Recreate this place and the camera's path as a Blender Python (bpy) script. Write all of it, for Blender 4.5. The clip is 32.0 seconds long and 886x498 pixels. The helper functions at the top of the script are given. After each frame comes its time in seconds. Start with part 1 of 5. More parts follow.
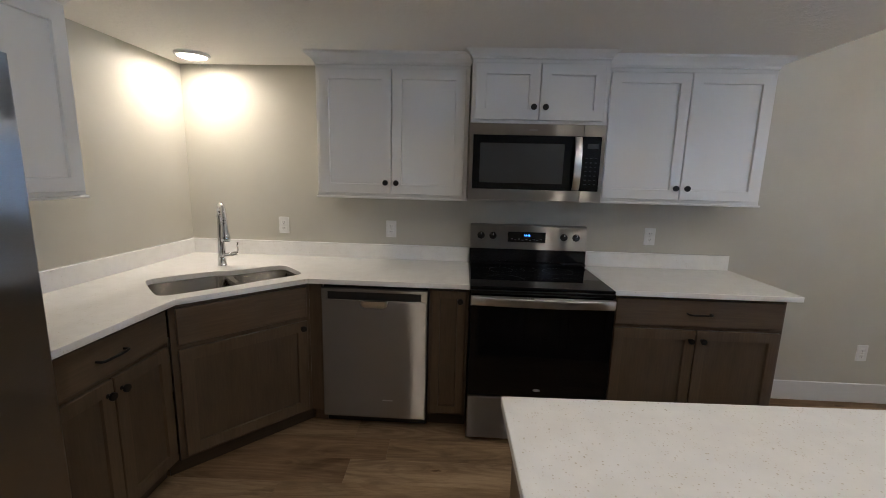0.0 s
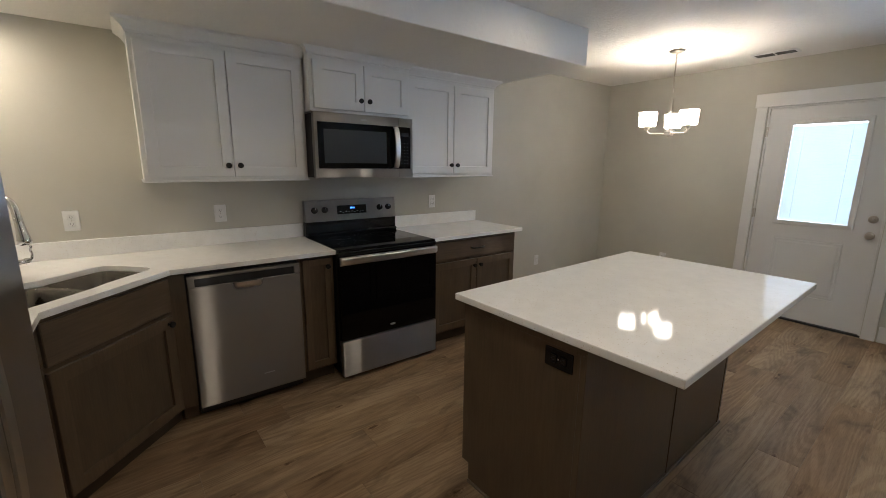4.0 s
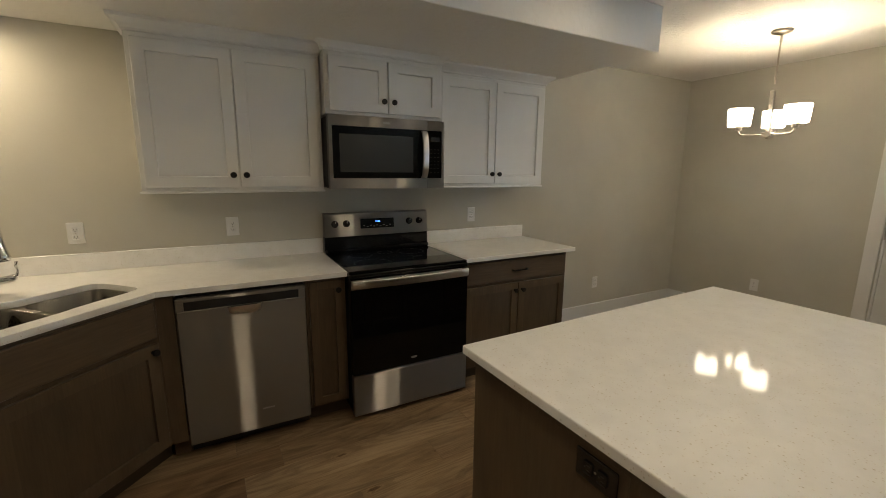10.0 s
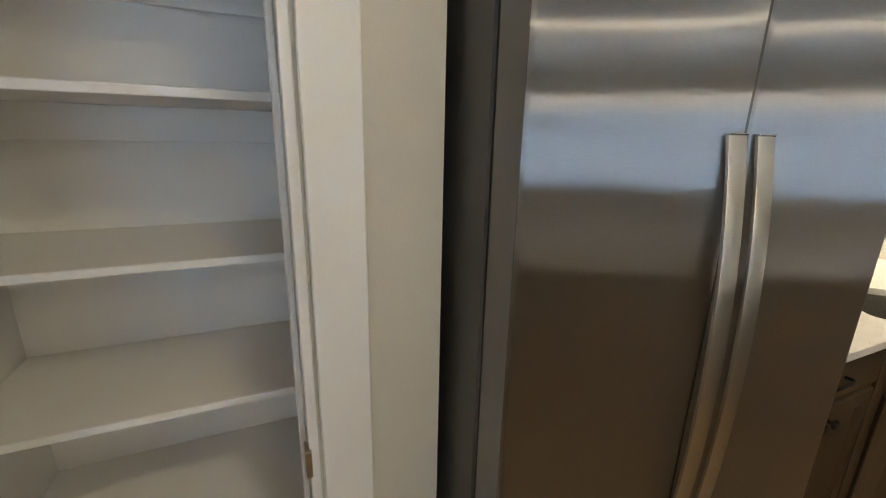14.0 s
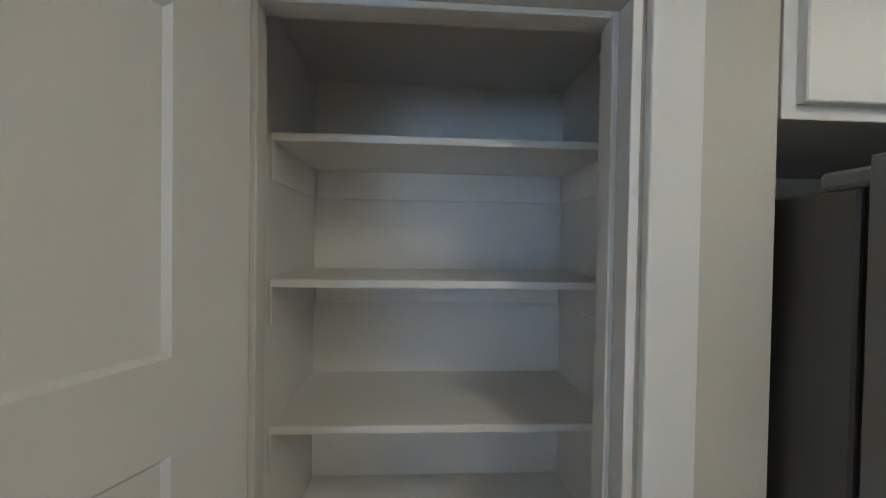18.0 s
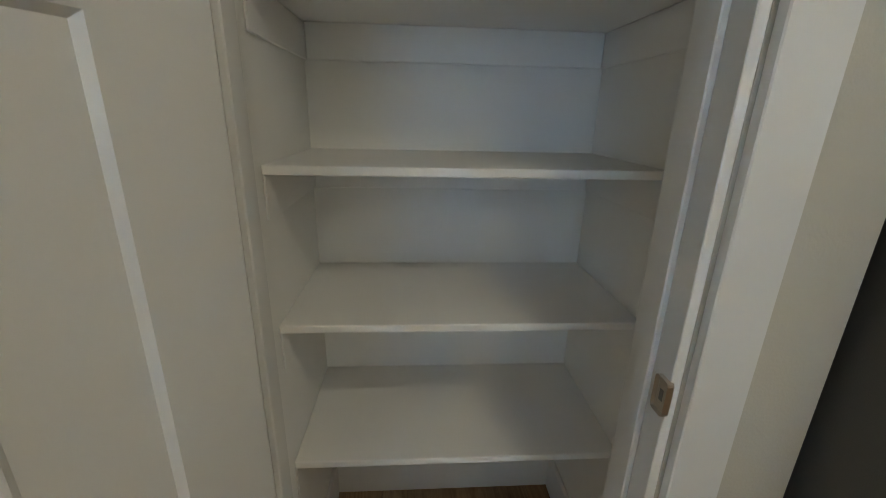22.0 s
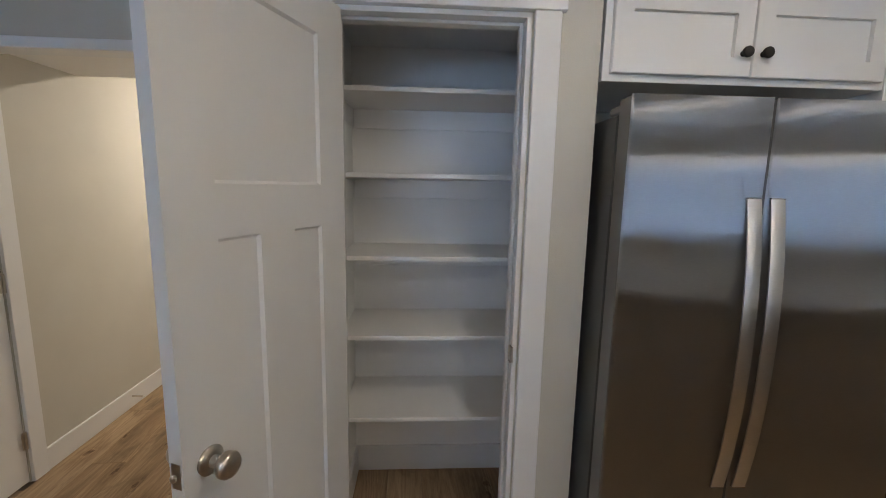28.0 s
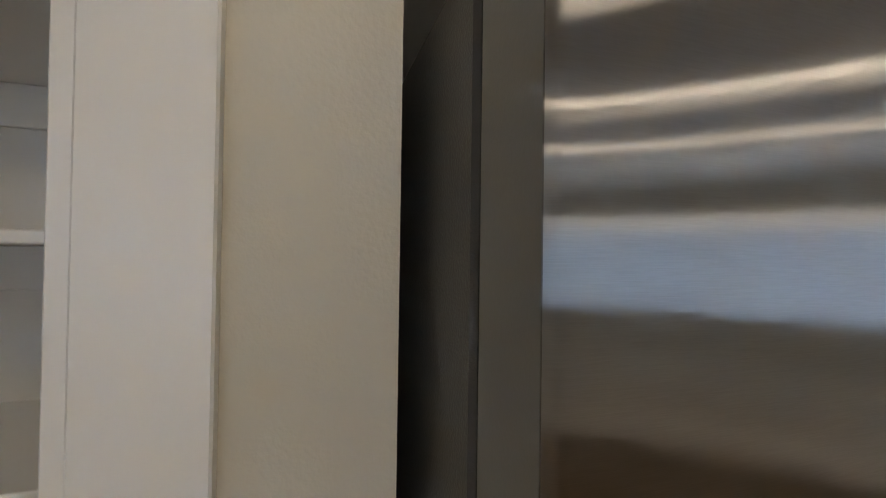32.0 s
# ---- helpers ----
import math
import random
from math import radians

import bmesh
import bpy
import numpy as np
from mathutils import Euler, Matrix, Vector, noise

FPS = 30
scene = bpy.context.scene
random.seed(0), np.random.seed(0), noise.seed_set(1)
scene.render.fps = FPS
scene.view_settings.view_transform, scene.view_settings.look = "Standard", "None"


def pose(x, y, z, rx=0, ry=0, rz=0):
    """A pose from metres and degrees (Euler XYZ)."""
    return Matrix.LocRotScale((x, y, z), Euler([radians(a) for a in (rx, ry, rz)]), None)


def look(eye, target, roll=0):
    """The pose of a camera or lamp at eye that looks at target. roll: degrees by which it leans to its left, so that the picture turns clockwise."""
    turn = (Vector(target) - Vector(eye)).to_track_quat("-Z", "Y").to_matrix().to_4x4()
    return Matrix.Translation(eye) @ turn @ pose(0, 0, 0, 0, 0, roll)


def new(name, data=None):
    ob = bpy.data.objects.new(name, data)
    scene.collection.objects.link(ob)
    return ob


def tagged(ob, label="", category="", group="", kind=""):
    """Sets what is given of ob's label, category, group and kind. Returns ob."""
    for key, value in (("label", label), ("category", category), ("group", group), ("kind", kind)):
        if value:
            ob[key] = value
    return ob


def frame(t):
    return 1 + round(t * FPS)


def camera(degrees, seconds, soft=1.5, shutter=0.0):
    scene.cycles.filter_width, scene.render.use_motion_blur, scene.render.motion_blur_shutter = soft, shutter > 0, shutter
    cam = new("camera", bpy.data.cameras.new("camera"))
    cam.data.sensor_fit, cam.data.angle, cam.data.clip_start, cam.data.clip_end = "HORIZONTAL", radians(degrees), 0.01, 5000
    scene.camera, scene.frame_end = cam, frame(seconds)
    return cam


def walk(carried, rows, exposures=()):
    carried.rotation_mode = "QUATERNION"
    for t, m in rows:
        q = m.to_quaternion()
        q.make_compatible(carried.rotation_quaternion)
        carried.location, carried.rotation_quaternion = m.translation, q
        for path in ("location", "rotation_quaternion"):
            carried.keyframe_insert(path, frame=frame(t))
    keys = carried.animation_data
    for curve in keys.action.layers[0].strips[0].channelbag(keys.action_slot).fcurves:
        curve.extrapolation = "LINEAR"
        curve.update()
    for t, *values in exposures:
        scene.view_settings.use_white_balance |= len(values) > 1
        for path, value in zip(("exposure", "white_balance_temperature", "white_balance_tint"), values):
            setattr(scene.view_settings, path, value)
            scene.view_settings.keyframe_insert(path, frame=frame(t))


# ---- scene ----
cam = camera(94.2, 32.0, soft=0.35, shutter=0.12)
EXPOSURES = [
    (0.0, 0.17, 6050, 13), (1.0, 0.27, 6150, 11), (2.0, 0.18, 5950, 10), (5.0, 0.16, 6550, 12), (7.0, 0.39, 6950, 10), (8.0, 0.52, 7650, -3), (9.0, 0.28, 7650, -1),
    (10.0, -0.07, 7550, 8), (12.0, 0.35, 7120, 13), (13.0, 0.57, 6820, 11), (14.0, 0.74, 7300, 9), (15.0, 0.87, 6570, 5), (16.0, 0.73, 6520, 5), (18.0, 0.35, 6320, 5), (19.5, 0.53, 6120, 3), (21.0, 0.50, 6520, 3), (23.0, 0.67, 6620, 3), (24.0, 0.90, 6000, 7), (25.0, 0.95, 5900, 9), (26.0, 0.97, 5820, 12), (28.5, 0.49, 6420, 13), (30.4, 0.47, 6870, 12), (31.3, 0.30, 7220, 14), (32.0, 0.36, 7150, 12),
]
PATH = [
    (0, (1.934, -2.833, 1.489), (1.84, -0.865, 1.145), 1.5),
    (0.5, (1.778, -2.732, 1.466), (1.9, -0.777, 1.064), 1.4),
    (1, (1.653, -2.753, 1.467), (2.095, -0.857, 1.009), 1.4),
    (1.5, (1.527, -2.903, 1.455), (2.234, -1.096, 0.971), 1.2),
    (2, (1.361, -3.034, 1.472), (2.262, -1.317, 0.98), 1.1),
    (2.5, (1.18, -3.071, 1.467), (2.233, -1.429, 1.026), 1.0),
    (4.5, (0.97, -3.164, 1.458), (2.153, -1.602, 1.057), 0.5),
    (5, (0.973, -3.168, 1.445), (2.19, -1.64, 1.016), 0.6),
    (5.5, (1.005, -3.184, 1.429), (2.346, -1.77, 0.979), 0.3),
    (6, (1.063, -3.22, 1.392), (2.564, -1.985, 0.922), 0.2),
    (6.5, (1.144, -3.253, 1.379), (2.76, -2.224, 0.805), 0.1),
    (7, (1.194, -3.254, 1.357), (2.829, -2.318, 0.686), 0.0),
    (7.5, (1.252, -3.24, 1.33), (2.843, -2.319, 0.543), -0.0),
    (8, (1.347, -3.211, 1.328), (2.904, -2.239, 0.533), -0.1),
    (8.5, (1.439, -3.162, 1.372), (2.893, -1.985, 0.665), 0.1),
    (9, (1.473, -3.085, 1.405), (2.656, -1.57, 0.851), 0.1),
    (9.5, (1.427, -2.983, 1.45), (2.452, -1.325, 1.001), 0.4),
    (10, (1.392, -2.896, 1.476), (2.318, -1.163, 1.105), 0.5),
    (10.5, (1.324, -2.785, 1.495), (1.991, -0.925, 1.185), 0.7),
    (11, (1.294, -2.701, 1.514), (1.611, -0.739, 1.286), 0.9),
    (11.5, (1.278, -2.631, 1.513), (1.347, -0.642, 1.319), 1.1),
    (12, (1.2, -2.598, 1.481), (0.681, -0.683, 1.227), 1.4),
    (12.5, (1.107, -2.652, 1.443), (0.002, -1.032, 1.051), 2.1),
    (13, (1.106, -2.753, 1.44), (-0.409, -1.566, 0.897), 1.7),
    (13.5, (1.106, -2.85, 1.457), (-0.571, -1.946, 0.847), 1.4),
    (14, (1.145, -2.987, 1.49), (-0.619, -2.207, 0.961), 1.3),
    (14.5, (1.165, -3.072, 1.515), (-0.668, -2.413, 1.061), 1.5),
    (15, (1.199, -3.129, 1.53), (-0.702, -2.629, 1.157), 1.6),
    (15.5, (1.275, -3.185, 1.542), (-0.678, -2.906, 1.217), 1.3),
    (17.5, (1.271, -3.318, 1.625), (-0.717, -3.159, 1.483), 1.1),
    (18, (1.142, -3.27, 1.655), (-0.854, -3.149, 1.621), 0.9),
    (18.5, (1.059, -3.259, 1.693), (-0.938, -3.185, 1.764), 1.0),
    (19, (1.01, -3.239, 1.723), (-0.985, -3.277, 1.865), 1.0),
    (19.5, (0.982, -3.236, 1.724), (-1.012, -3.324, 1.855), 1.0),
    (20, (0.976, -3.249, 1.669), (-1.024, -3.266, 1.684), 1.2),
    (20.5, (0.995, -3.271, 1.597), (-1.001, -3.239, 1.466), 1.2),
    (21, (1.019, -3.275, 1.504), (-0.961, -3.249, 1.221), 0.8),
    (21.5, (1.027, -3.283, 1.402), (-0.92, -3.197, 0.954), 0.6),
    (22, (1.004, -3.312, 1.333), (-0.892, -3.175, 0.71), 1.4),
    (22.5, (0.984, -3.304, 1.236), (-0.866, -3.192, 0.485), 1.8),
    (23, (0.981, -3.334, 1.122), (-0.805, -3.225, 0.228), 2.2),
    (23.5, (0.965, -3.329, 1.028), (-0.756, -3.233, 0.014), 2.4),
    (24, (0.942, -3.305, 0.997), (-0.735, -3.215, -0.09), 2.0),
    (24.5, (0.998, -3.316, 1.017), (-0.649, -3.217, -0.113), 1.9),
    (25, (1.19, -3.36, 1.102), (-0.48, -3.123, 0.028), 3.2),
    (25.5, (1.397, -3.317, 1.199), (-0.353, -3.06, 0.267), 2.8),
    (26, (1.607, -3.264, 1.345), (-0.221, -3.06, 0.559), 2.1),
    (26.5, (1.802, -3.277, 1.45), (-0.099, -3.121, 0.85), 1.6),
    (28.5, (1.859, -3.256, 1.527), (-0.123, -3.171, 1.269), 1.0),
    (29, (1.675, -3.208, 1.546), (-0.311, -3.15, 1.313), 0.9),
    (29.5, (1.449, -3.248, 1.552), (-0.478, -2.73, 1.413), 1.0),
    (30, (1.315, -3.163, 1.528), (-0.539, -2.431, 1.366), 0.9),
    (30.5, (1.204, -2.969, 1.556), (-0.699, -2.36, 1.46), 0.7),
    (31, (1.128, -2.84, 1.548), (-0.773, -2.234, 1.417), 0.7),
    (31.5, (0.95, -2.802, 1.569), (-0.928, -2.119, 1.484), 0.9),
    (32, (0.866, -2.789, 1.543), (-1.038, -2.178, 1.567), 0.8),
]
walk(cam, [(t, look(eye, target, roll)) for t, eye, target, roll in PATH], EXPOSURES)


# ---- world and lights ----
def rgb(r, g, b):
    return (r, g, b, 1.0)


def make_world():
    w = bpy.data.worlds.new("sky")
    w.use_nodes = True
    nt = w.node_tree
    bg = nt.nodes["Background"]
    sky = nt.nodes.new("ShaderNodeTexSky")
    sky.sky_type, sky.sun_disc = "NISHITA", False
    sky.sun_elevation, sky.sun_rotation = radians(38), radians(200)
    nt.links.new(sky.outputs[0], bg.inputs[0])
    bg.inputs[1].default_value = 0.10
    scene.world = w


make_world()


def area_lamp(name, eye, target, width, height, watts, colour):
    data = bpy.data.lights.new(name, "AREA")
    data.shape, data.size, data.size_y = "RECTANGLE", width, height
    data.energy, data.color = watts, colour
    ob = new(name, data)
    ob.matrix_world = look(eye, target)
    return tagged(ob, "daylight entering through the opening", "light", kind="structure")


WALL_E = 5.96      # room face of the entry wall
CEIL, SOFFIT = 2.45, 2.19
area_lamp("window_daylight", (WALL_E + 0.20, -4.70, 1.40), (3.0, -4.70, 1.42), 1.70, 1.15, 72.0, (0.46, 0.69, 1.0))
area_lamp("door_daylight", (WALL_E + 0.09, -2.16, 1.41), (3.0, -2.16, 1.36), 0.54, 0.90, 7.5, (0.82, 0.92, 1.0))
SHADE_GLOW, BULB_GLOW, DISC_GLOW, ROOM_GLOW, SMALL_GLOW, HALL_GLOW, SKY_GLOW = 14.0, 290.0, 126.0, 78.0, 30.0, 330.0, 1.2
WARM, SOFT_WARM = rgb(1.0, 0.865, 0.68), rgb(1.0, 0.915, 0.79)


# ---- materials ----
def material(name, colour, rough=0.5, metal=0.0, **more):
    m = bpy.data.materials.new(name)
    m.use_nodes = True
    b = m.node_tree.nodes["Principled BSDF"]
    b.inputs["Base Color"].default_value = rgb(*colour)
    b.inputs["Roughness"].default_value = rough
    b.inputs["Metallic"].default_value = metal
    for key, value in more.items():
        b.inputs[key.replace("_", " ")].default_value = value
    return m


def nodes_of(m):
    nt = m.node_tree
    return nt, nt.nodes, nt.links, nt.nodes["Principled BSDF"]


def coords(nt, scale=(1, 1, 1), rotate=(0, 0, 0), kind="Object"):
    tc, mp = nt.nodes.new("ShaderNodeTexCoord"), nt.nodes.new("ShaderNodeMapping")
    nt.links.new(tc.outputs[kind], mp.inputs[0])
    mp.inputs["Scale"].default_value = scale
    mp.inputs["Rotation"].default_value = rotate
    return mp.outputs[0]


def noise_tex(nt, vec, scale, detail=4.0, rough=0.55):
    n = nt.nodes.new("ShaderNodeTexNoise")
    n.inputs["Scale"].default_value, n.inputs["Detail"].default_value, n.inputs["Roughness"].default_value = scale, detail, rough
    nt.links.new(vec, n.inputs["Vector"])
    return n.outputs["Fac"]


def ramp(nt, fac, stops):
    r = nt.nodes.new("ShaderNodeValToRGB")
    r.color_ramp.elements[0].position, r.color_ramp.elements[0].color = stops[0][0], rgb(*stops[0][1])
    r.color_ramp.elements[1].position, r.color_ramp.elements[1].color = stops[-1][0], rgb(*stops[-1][1])
    for pos, col in stops[1:-1]:
        r.color_ramp.elements.new(pos).color = rgb(*col)
    nt.links.new(fac, r.inputs[0])
    return r.outputs[0]


def mix(nt, fac, a, b, blend="MIX"):
    n = nt.nodes.new("ShaderNodeMix")
    n.data_type, n.blend_type = "RGBA", blend
    for slot, v in ((0, fac), (6, a), (7, b)):
        if isinstance(v, bpy.types.NodeSocket):
            nt.links.new(v, n.inputs[slot])
        else:
            n.inputs[slot].default_value = v
    return n.outputs[2]


def math_node(nt, op, a, b):
    n = nt.nodes.new("ShaderNodeMath")
    n.operation = op
    for slot, v in ((0, a), (1, b)):
        if isinstance(v, bpy.types.NodeSocket):
            nt.links.new(v, n.inputs[slot])
        else:
            n.inputs[slot].default_value = v
    return n.outputs[0]


def bump(nt, height, strength, distance, bsdf):
    n = nt.nodes.new("ShaderNodeBump")
    n.inputs["Strength"].default_value, n.inputs["Distance"].default_value = strength, distance
    nt.links.new(height, n.inputs["Height"])
    nt.links.new(n.outputs[0], bsdf.inputs["Normal"])


def painted(name, colour, rough, peel=0.12, size=260.0, vary=0.05):
    """Paint with roller texture and a slow uneven tone."""
    m = material(name, colour, rough)
    nt, _, links, b = nodes_of(m)
    v = coords(nt)
    slow = noise_tex(nt, v, 1.7, 3.0)
    dark = tuple(c * (1 - vary) for c in colour)
    light = tuple(min(1, c * (1 + vary)) for c in colour)
    links.new(ramp(nt, slow, [(0.3, dark), (0.7, light)]), b.inputs["Base Color"])
    bump(nt, noise_tex(nt, v, size, 2.0), peel, 0.002, b)
    return m


M_WALL = painted("greige_wall_paint", (0.535, 0.515, 0.452), 0.62, 0.25, 190.0)
M_TRIM = painted("white_trim_paint", (0.72, 0.72, 0.71), 0.38, 0.04, 120.0, 0.02)
M_WHITE_CAB = painted("white_cabinet_paint", (0.80, 0.795, 0.775), 0.33, 0.05, 160.0, 0.02)
M_SHELF = painted("white_shelf_paint", (0.85, 0.85, 0.84), 0.45, 0.06, 150.0, 0.03)
M_PANTRY = painted("pantry_wall_paint", (0.84, 0.84, 0.825), 0.55, 0.2, 190.0)


def ceiling_paint():
    m = material("textured_ceiling_paint", (0.80, 0.785, 0.75), 0.7)
    nt, _, links, b = nodes_of(m)
    v = coords(nt)
    big = noise_tex(nt, v, 28.0, 5.0, 0.6)
    flat = ramp(nt, big, [(0.42, (0, 0, 0)), (0.56, (1, 1, 1))])
    bump(nt, flat, 0.35, 0.003, b)
    return m


M_CEIL = ceiling_paint()


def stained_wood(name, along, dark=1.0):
    """Grey-brown stained maple; along: scale of the grain, small along its run; dark: factor on its colour."""
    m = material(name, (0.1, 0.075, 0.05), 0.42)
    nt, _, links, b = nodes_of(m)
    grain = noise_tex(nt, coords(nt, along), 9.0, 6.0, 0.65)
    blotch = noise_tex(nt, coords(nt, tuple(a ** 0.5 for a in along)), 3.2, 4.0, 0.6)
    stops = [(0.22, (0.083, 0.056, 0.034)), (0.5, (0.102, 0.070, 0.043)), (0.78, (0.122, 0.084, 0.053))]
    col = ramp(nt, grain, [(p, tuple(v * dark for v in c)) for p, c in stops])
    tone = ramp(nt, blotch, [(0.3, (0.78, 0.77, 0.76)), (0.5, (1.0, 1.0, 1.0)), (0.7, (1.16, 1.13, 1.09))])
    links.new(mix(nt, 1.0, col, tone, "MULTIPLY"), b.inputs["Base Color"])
    links.new(math_node(nt, "MULTIPLY_ADD", blotch, 0.14), b.inputs["Roughness"])
    b.inputs["Roughness"].links[0].from_node.inputs[2].default_value = 0.35
    bump(nt, grain, 0.05, 0.001, b)
    return m


M_BROWN = stained_wood("grey_brown_stain", (14, 14, 0.8))
M_BROWN_H = stained_wood("grey_brown_stain_level", (0.8, 14, 14))
# toe kicks: the same stain at half colour, with the shade under cabinets painted in
M_TOE_SHADED = stained_wood("shaded_toe_stain", (0.8, 14, 14), 0.5)
# door panels: 0.80 of the frame's colour
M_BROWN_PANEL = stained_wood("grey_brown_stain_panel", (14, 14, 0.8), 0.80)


def plank_wood():
    m = material("oak_vinyl_plank", (0.2, 0.14, 0.1), 0.38, Specular_IOR_Level=0.15)
    nt, nodes, links, b = nodes_of(m)
    info = nodes.new("ShaderNodeObjectInfo")
    tc, add, mp = nodes.new("ShaderNodeTexCoord"), nodes.new("ShaderNodeVectorMath"), nodes.new("ShaderNodeMapping")
    off = nodes.new("ShaderNodeCombineXYZ")
    links.new(math_node(nt, "MULTIPLY", info.outputs["Random"], 37.0), off.inputs[0])
    links.new(math_node(nt, "MULTIPLY", info.outputs["Random"], 91.0), off.inputs[1])
    links.new(tc.outputs["Object"], add.inputs[0])
    links.new(off.outputs[0], add.inputs[1])
    links.new(add.outputs[0], mp.inputs[0])
    def streaks(scale, detail, rough, wave):
        m2 = nodes.new("ShaderNodeMapping")
        links.new(add.outputs[0], m2.inputs[0])
        m2.inputs["Scale"].default_value = scale
        out = noise_tex(nt, m2.outputs[0], 1.0, detail, rough)
        out.node.inputs["Distortion"].default_value = wave
        return out
    fine = streaks((12.0, 190.0, 1.0), 3.0, 0.6, 0.3)
    grain = streaks((5.0, 60.0, 1.0), 5.0, 0.66, 0.9)
    bands = streaks((0.8, 9.0, 1.0), 4.0, 0.55, 0.7)
    patch = streaks((2.6, 6.5, 1.0), 4.0, 0.60, 0.8)
    # boards of five tones, from reddish to tan
    col = ramp(nt, info.outputs["Random"], [(0.0, (0.262, 0.171, 0.100)), (0.25, (0.352, 0.254, 0.156)), (0.5, (0.288, 0.197, 0.118)), (0.75, (0.382, 0.280, 0.178)), (1.0, (0.238, 0.163, 0.102))])
    for fac, stops in ((bands, [(0.30, (0.72, 0.70, 0.69)), (0.44, (0.94, 0.93, 0.92)), (0.57, (1.04, 1.04, 1.03)), (0.72, (1.15, 1.15, 1.13))]),
                       (patch, [(0.28, (0.52, 0.50, 0.50)), (0.43, (0.93, 0.92, 0.91)), (0.62, (1.05, 1.05, 1.05))]),
                       (grain, [(0.28, (0.84, 0.81, 0.78)), (0.50, (1.0, 1.0, 1.0)), (0.74, (1.06, 1.06, 1.05))]),
                       (fine, [(0.30, (0.84, 0.82, 0.80)), (0.52, (1.0, 1.0, 1.0)), (0.75, (1.07, 1.07, 1.06))])):
        col = mix(nt, 1.0, col, ramp(nt, fac, stops), "MULTIPLY")
    # cathedral grain: the level lines of a slow noise
    slow = streaks((0.55, 5.0, 1.0), 1.0, 0.4, 0.2)
    arcs = math_node(nt, "SINE", math_node(nt, "MULTIPLY", slow, 130.0), 0.0)
    col = mix(nt, 1.0, col, ramp(nt, math_node(nt, "MULTIPLY_ADD", arcs, 0.5), [(0.30, (0.88, 0.86, 0.85)), (0.7, (1.0, 1.0, 1.0)), (1.0, (1.02, 1.02, 1.02))]), "MULTIPLY")
    # knots: small ragged cores with a dark halo and drawn-out rings
    mp.inputs["Scale"].default_value = (2.1, 5.6, 1.0)
    vor = nodes.new("ShaderNodeTexVoronoi")
    vor.voronoi_dimensions = "2D"
    vor.inputs["Scale"].default_value = 1.0
    bend = nodes.new("ShaderNodeVectorMath")
    links.new(mp.outputs[0], bend.inputs[0])
    jig = nodes.new("ShaderNodeCombineXYZ")
    rag, rag2 = streaks((16.0, 24.0, 1.0), 3.0, 0.6, 0.4), streaks((13.0, 31.0, 1.0), 3.0, 0.6, 0.4)
    links.new(math_node(nt, "MULTIPLY", rag, 0.34), jig.inputs[0])
    links.new(math_node(nt, "MULTIPLY", rag2, 0.34), jig.inputs[1])
    links.new(jig.outputs[0], bend.inputs[1])
    links.new(bend.outputs[0], vor.inputs["Vector"])
    knot = ramp(nt, vor.outputs["Distance"], [(0.022, (0.34, 0.28, 0.24)), (0.055, (0.58, 0.52, 0.47)), (0.090, (0.90, 0.87, 0.84)), (0.125, (0.72, 0.68, 0.65)), (0.24, (0.86, 0.84, 0.82)), (0.44, (1, 1, 1))])
    some = ramp(nt, vor.outputs["Color"], [(0.38, (0, 0, 0)), (0.56, (1.0, 1.0, 1.0))])
    col = mix(nt, some, col, mix(nt, 1.0, col, knot, "MULTIPLY"))
    links.new(col, b.inputs["Base Color"])
    links.new(math_node(nt, "MULTIPLY_ADD", bands, 0.16), b.inputs["Roughness"])
    b.inputs["Roughness"].links[0].from_node.inputs[2].default_value = 0.44
    bump(nt, fine, 0.10, 0.0012, b)
    return m


M_PLANK = plank_wood()


def quartz():
    m = material("speckled_white_quartz", (0.74, 0.72, 0.68), 0.055, Specular_IOR_Level=0.16)
    nt, nodes, links, b = nodes_of(m)
    v = coords(nt)
    base = ramp(nt, noise_tex(nt, v, 16.0, 6.0), [(0.3, (0.84, 0.832, 0.81)), (0.7, (0.90, 0.892, 0.87))])
    for scale, low, high, keep, tint in ((105.0, 0.20, 0.26, 0.78, (0.66, 0.615, 0.54)), (190.0, 0.24, 0.34, 0.74, (0.72, 0.68, 0.62)), (62.0, 0.09, 0.125, 0.76, (0.60, 0.545, 0.475))):
        vor = nodes.new("ShaderNodeTexVoronoi")
        vor.inputs["Scale"].default_value = scale
        vor.inputs["Randomness"].default_value = 1.0
        links.new(v, vor.inputs["Vector"])
        pick = ramp(nt, vor.outputs["Color"], [(keep, (0, 0, 0)), (keep + 0.03, (1, 1, 1))])
        spot = ramp(nt, vor.outputs["Distance"], [(low, (1, 1, 1)), (high, (0, 0, 0))])
        base = mix(nt, mix(nt, 1.0, pick, spot, "MULTIPLY"), base, rgb(*tint))
    links.new(base, b.inputs["Base Color"])
    return m


M_QUARTZ = quartz()


